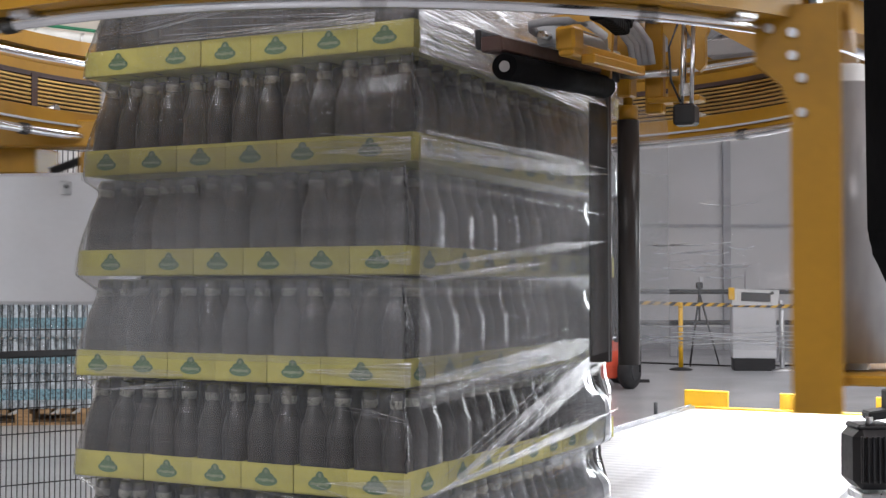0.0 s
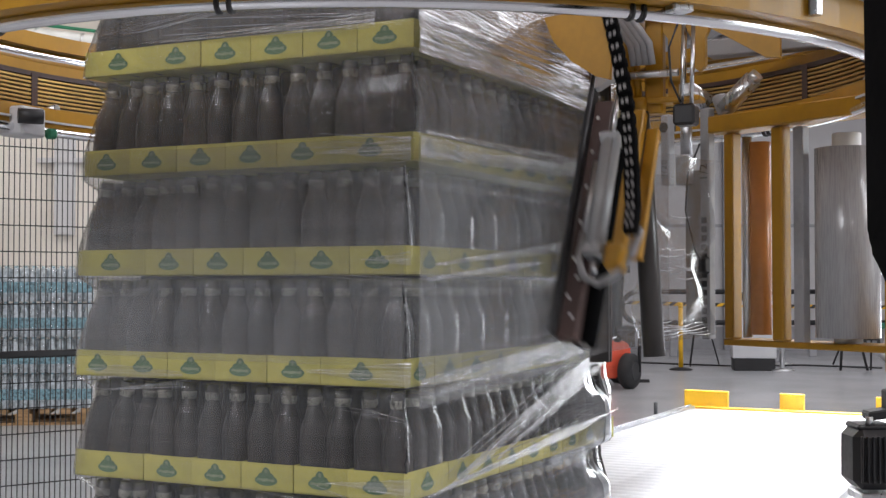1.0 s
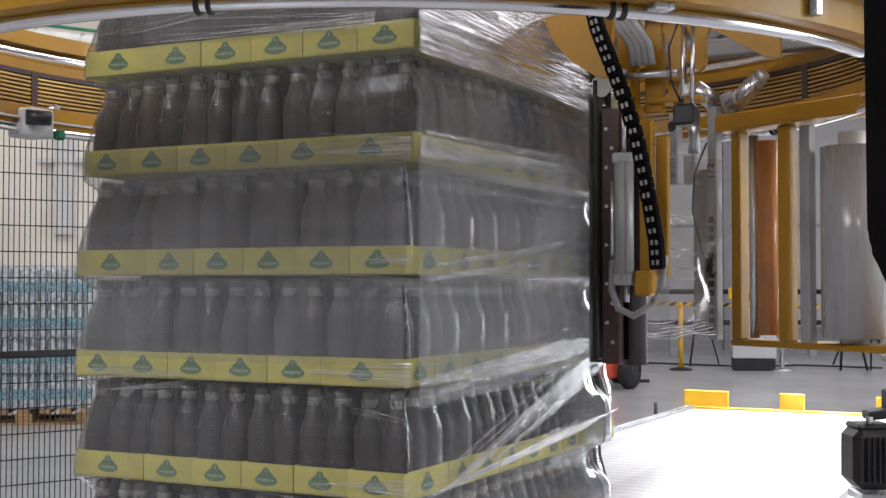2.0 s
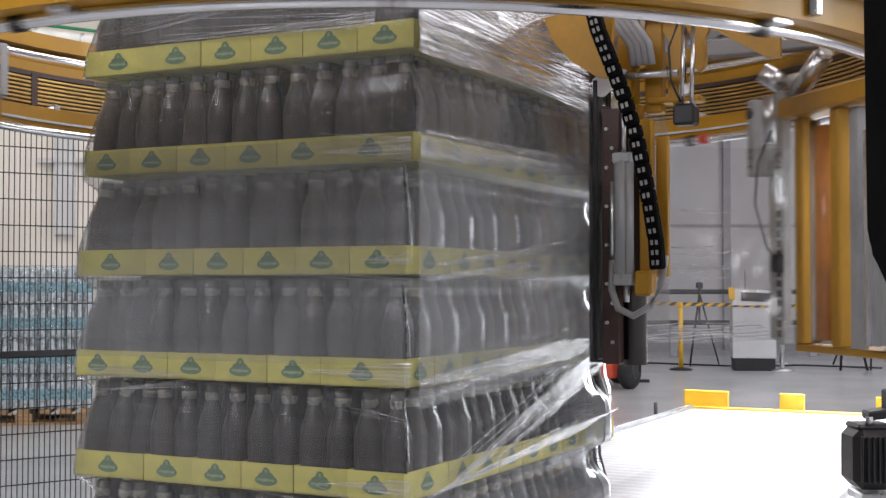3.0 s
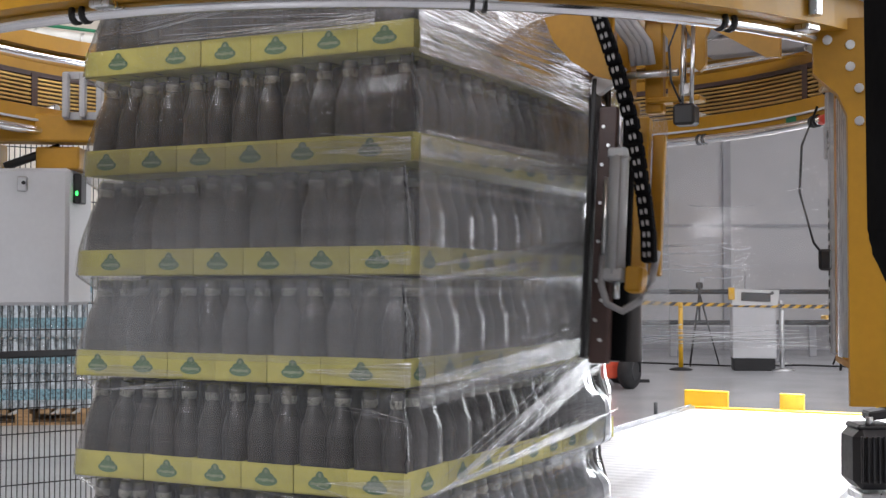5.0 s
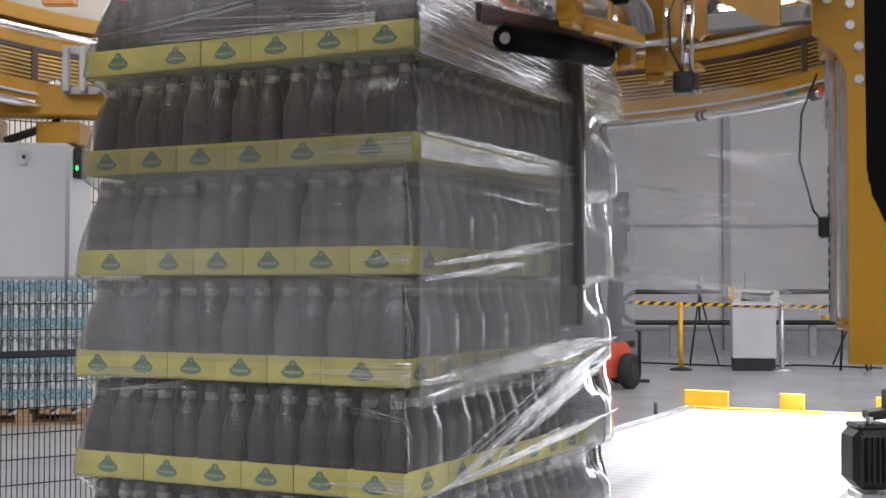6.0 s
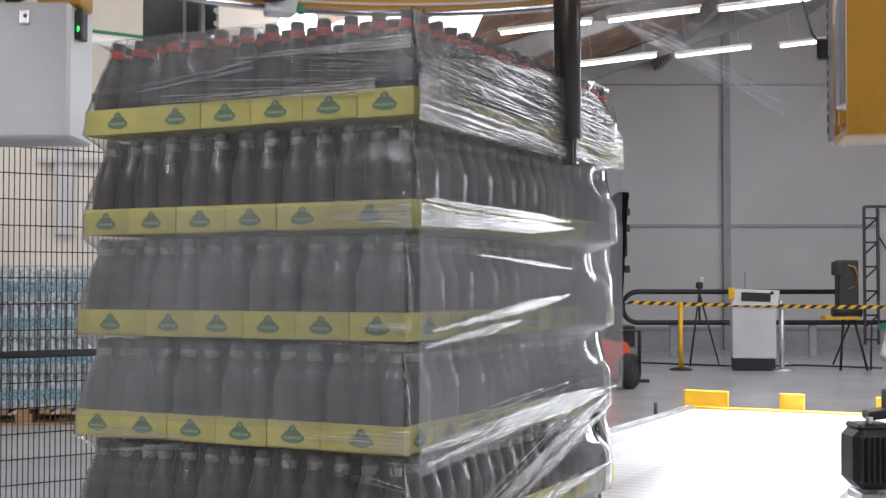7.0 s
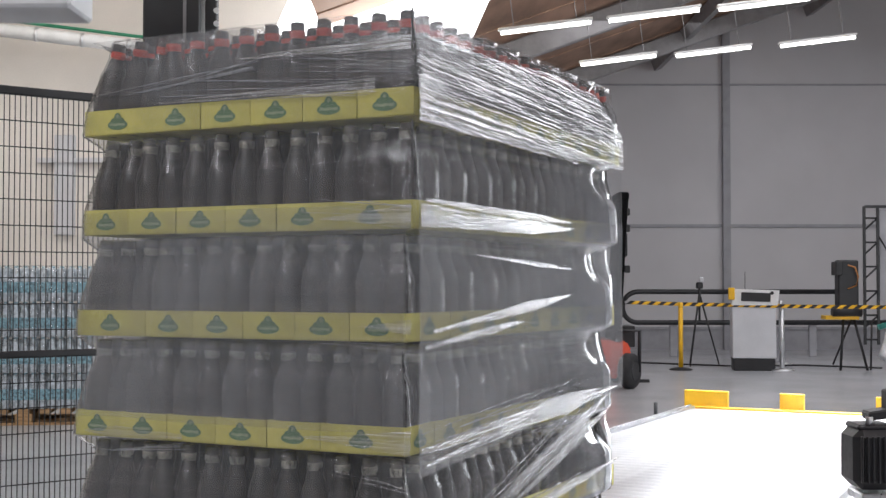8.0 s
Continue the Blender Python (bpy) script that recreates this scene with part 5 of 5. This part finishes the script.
def lift_mast():
    t = thing("lift_mast", pose(-0.998, 4.9, 0), "black lifting mast with a perforated edge", "mast")
    part("column", box(B(), (-0.03, 0, 1.9), (0.22, 0.2, 3.8), bevel=0.008), BLACK, t)
    part("side_rail", box(B(), (0.11, -0.03, 1.9), (0.045, 0.05, 3.8), bevel=0.004), BLACK, t)
    part("groove", box(B(), (0.02, -0.101, 1.9), (0.012, 0.006, 3.8)), BEAMM, t)
    # White spots stand in for the bright hall showing through the edge holes.
    for k in range(26):
        part("tooth", rod(B(), (0.132, -0.05, 1.8 + k * 0.05), (0.132, -0.062, 1.8 + k * 0.05), 0.011, 8), WHITE, t)
    part("foot", box(B(), (0, 0, 0.02), (0.5, 0.4, 0.04), bevel=0.005), BLACK, t)


def lift_plate():
    t = thing("lift_plate", LOAD @ pose(0.6, 0.42, 0), "flat steel lifting plate under the pallet", "lift")
    part("top", box(B(), (0, 0, -0.012), (0.9, 0.6, 0.02), bevel=0.003), STEEL, t)
    part("ram", rod(B(), (0, 0, -0.5), (0, 0, -0.02), 0.05, 16), STEEL, t)
    return t


# Dark colour stands for the creases of the otherwise clear film.
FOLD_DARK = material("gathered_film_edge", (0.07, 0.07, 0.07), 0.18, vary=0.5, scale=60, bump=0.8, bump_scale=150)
# Nearly white haze paints the glints on the loose film's creases.
GLINT = film_material("creased_stretch_film", 0.85, 0.4, (3, 3, 90), 0.4, grey=1.0)
FOLD = film_material("folded_stretch_film", 0.45, 0.35, (3, 3, 90), 0.6, grey=0.85)


hall()
tube_lights()
mesh_fence()
water_pallet(pose(-4.35, 11.35, 0, rz=8), 1.28)
pipes()
barrier_rail()
stanchion(3.52, 18.9, None, SAFETY, 0.99, "yellow barrier post on a round black base", "barrier posts")
stanchion(4.98, 18.75, None, ALU, 0.96, "slim metal barrier post on a round base", "barrier posts")
stanchion(5.35, 20.2, None, ALU, 1.0, "slim metal barrier post on a round base", "barrier posts")
barrier_tape()
console()
tripod(4.0, 19.9, 1.25, 0.3, "black tripod with a small device on top")
test_rig()
forklift()
conveyor()
drive_motor()
load = wrapped_load()
corner_seam()
load_folds()
frame_ring = ring_frame()
rotor = rotating_ring()
clamp = clamp_unit()
arm = cutting_arm()
bar = film_bar()
roller = guide_roller()
web = film_web()
curtain = loose_film()
drive = near_drive()
lift_mast()
lift = lift_plate()


# ---------------- what moves ----------------
RISE = ((0.0, 0.0), (5.5, 0.0), (5.8, 0.022), (6.0, 0.076), (6.25, 0.166), (6.5, 0.272), (7.0, 0.494), (7.5, 0.69), (8.0, 0.885))
TURN = ((0.0, -8.0), (0.1, -2.0), (0.2, 5.0), (0.3, 12.0), (0.5, 25.5), (0.7, 37.0), (0.8, 41.0), (0.9, 44.5), (1.0, 45.7), (1.2, 44.6), (1.5, 44.0), (2.4, 44.0), (2.6, 43.2),
        (2.8, 38.5), (2.9, 33.0), (3.0, 26.0), (3.1, 17.5), (3.2, 8.5), (3.3, 2.0), (3.4, -2.0), (3.5, -2.4), (3.7, -1.0), (4.0, 0.0), (8.0, 0.0))
FOLDED = ((0.0, 86), (0.65, 86), (0.75, 82), (0.8, 72), (0.9, 48), (1.0, 25), (1.1, 9), (1.2, 1), (1.3, 0), (4.8, 0), (5.0, 8), (5.2, 40), (5.4, 72), (5.6, 84), (8.0, 86))


def between(rows, t):
    for (a, va), (b, vb) in zip(rows, rows[1:]):
        if t <= b:
            return va + (vb - va) * (t - a) / (b - a)
    return rows[-1][1]


def lifted(t):
    return Matrix.Translation((0, 0, between(RISE, t)))


def motions():
    drop = ((0.0, 1.0, 0), (6.1, 1.0, 0), (6.2, 0.95, -0.002), (6.3, 0.82, -0.006), (6.5, 0.48, -0.012), (6.7, 0.27, -0.009), (6.9, 0.06, -0.003), (7.0, 0.01, 0), (7.1, 0.0, 0), (8.0, 0.0, 0))
    low = [(t, Matrix.Translation((dx, 0, 0.133 * f))) for t, f, dx in drop]
    walk(load, [(t, m @ LOAD) for t, m in low])
    walk(lift, [(t, m @ LOAD @ pose(0.6, 0.42, 0)) for t, m in low])
    up = [t for t, _ in RISE]
    for ob, m in ((frame_ring, RING), (clamp, CLAMP), (drive, pose(0.579, 1.55, 1.25))):
        walk(ob, [(t, lifted(t) @ m) for t in up])
    times = sorted(set(up) | {t for t, _ in TURN})
    walk(rotor, [(t, lifted(t) @ RING @ Matrix.Rotation(radians(between(TURN, t)), 4, "Z")) for t in times])
    hinge = CLAMP @ Matrix.Translation((0.03, -0.03, 0.52))
    times = sorted(set(up) | {t for t, _ in FOLDED})
    walk(arm, [(t, lifted(t) @ hinge @ Matrix.Rotation(radians(-between(FOLDED, t)), 4, "X")) for t in times])
    # the bar slides in under the web, then is drawn out upwards
    rows = ((0.0, 0.388, 0.0), (5.3, 0.388, 0.0), (5.8, 0.358, 0.03), (6.1, 0.305, 0.13), (6.3, 0.302, 0.20), (6.5, 0.300, 0.29), (6.7, 0.302, 0.40), (7.0, 0.302, 0.49), (7.3, 0.325, 0.60), (7.5, 0.352, 0.69), (8.0, 0.36, 0.95))
    walk(bar, [(t, pose(x, 3.165 + (0.388 - x) * 0.12, 1.25 + z)) for t, x, z in rows])
    rows = ((0.0, 0.455, 0, 0.0), (0.72, 0.455, 0, 0.0), (0.8, 0.475, -1.5, 0.0), (0.9, 0.50, -3, 0.0), (1.0, 0.505, -3.5, 0.02), (1.2, 0.472, 0, 0.0), (4.8, 0.472, 0, 0.0), (5.4, 0.41, 0, 0.05), (5.8, 0.37, 0, 0.12), (6.1, 0.318, 0, 0.24),
            (6.5, 0.318, 0, 0.42), (7.0, 0.318, 0, 0.56), (7.5, 0.43, 0, 0.69), (8.0, 0.45, 0, 0.95))
    walk(roller, [(t, pose(x, 3.12 + max(0.0, 0.455 - x) * 0.4, 1.25 + z, ry=a)) for t, x, a, z in rows])
    # the web closes on to the load and goes down with it
    rows = ((0.0, 6.6), (5.4, 6.6), (5.8, 4.0), (6.1, 1.2), (6.3, 0.7), (6.6, 0.15), (8.0, 0.1))
    times = sorted({t for t, _ in rows} | {t for t, _, _ in drop})
    walk(web, [(t, Matrix.Translation((0, 0, 0.133 * (between([(a, b) for a, b, _ in drop], t) - 1))) @ WEB @ pose(0.0, -0.012, 0, rz=-between(rows, t))) for t in times])
    # the loose film spans from the clamp to the carriage's column
    rows = ((0.0, 0.46, 3.2), (5.4, 0.46, 3.2), (6.1, 0.36, 3.12), (8.0, 0.42, 3.1))
    spans = []
    for t in sorted(set(up) | {t for t, _ in TURN} | {6.1}):
        a = radians(between(TURN, t))
        c = Vector((CX + 1.044 * math.cos(a) + 0.277 * math.sin(a), CY + 1.044 * math.sin(a) - 0.277 * math.cos(a)))
        k = Vector((between([(q[0], q[1]) for q in rows], t), between([(q[0], q[2]) for q in rows], t)))
        d = (c - k).normalized()
        tilt = radians(between(((0.0, 0), (5.6, 0), (6.0, 8), (6.5, 24), (7.0, 31), (8.0, 36)), t))
        spans.append((t, lifted(t) @ Matrix.Translation((c.x, c.y, 1.25)) @ Matrix.Rotation(math.atan2(d.y, d.x), 4, "Z") @ Matrix.Rotation(tilt, 4, "Y") @ Matrix.Translation((-0.62, 0, 0))))
    walk(curtain, spans)


motions()
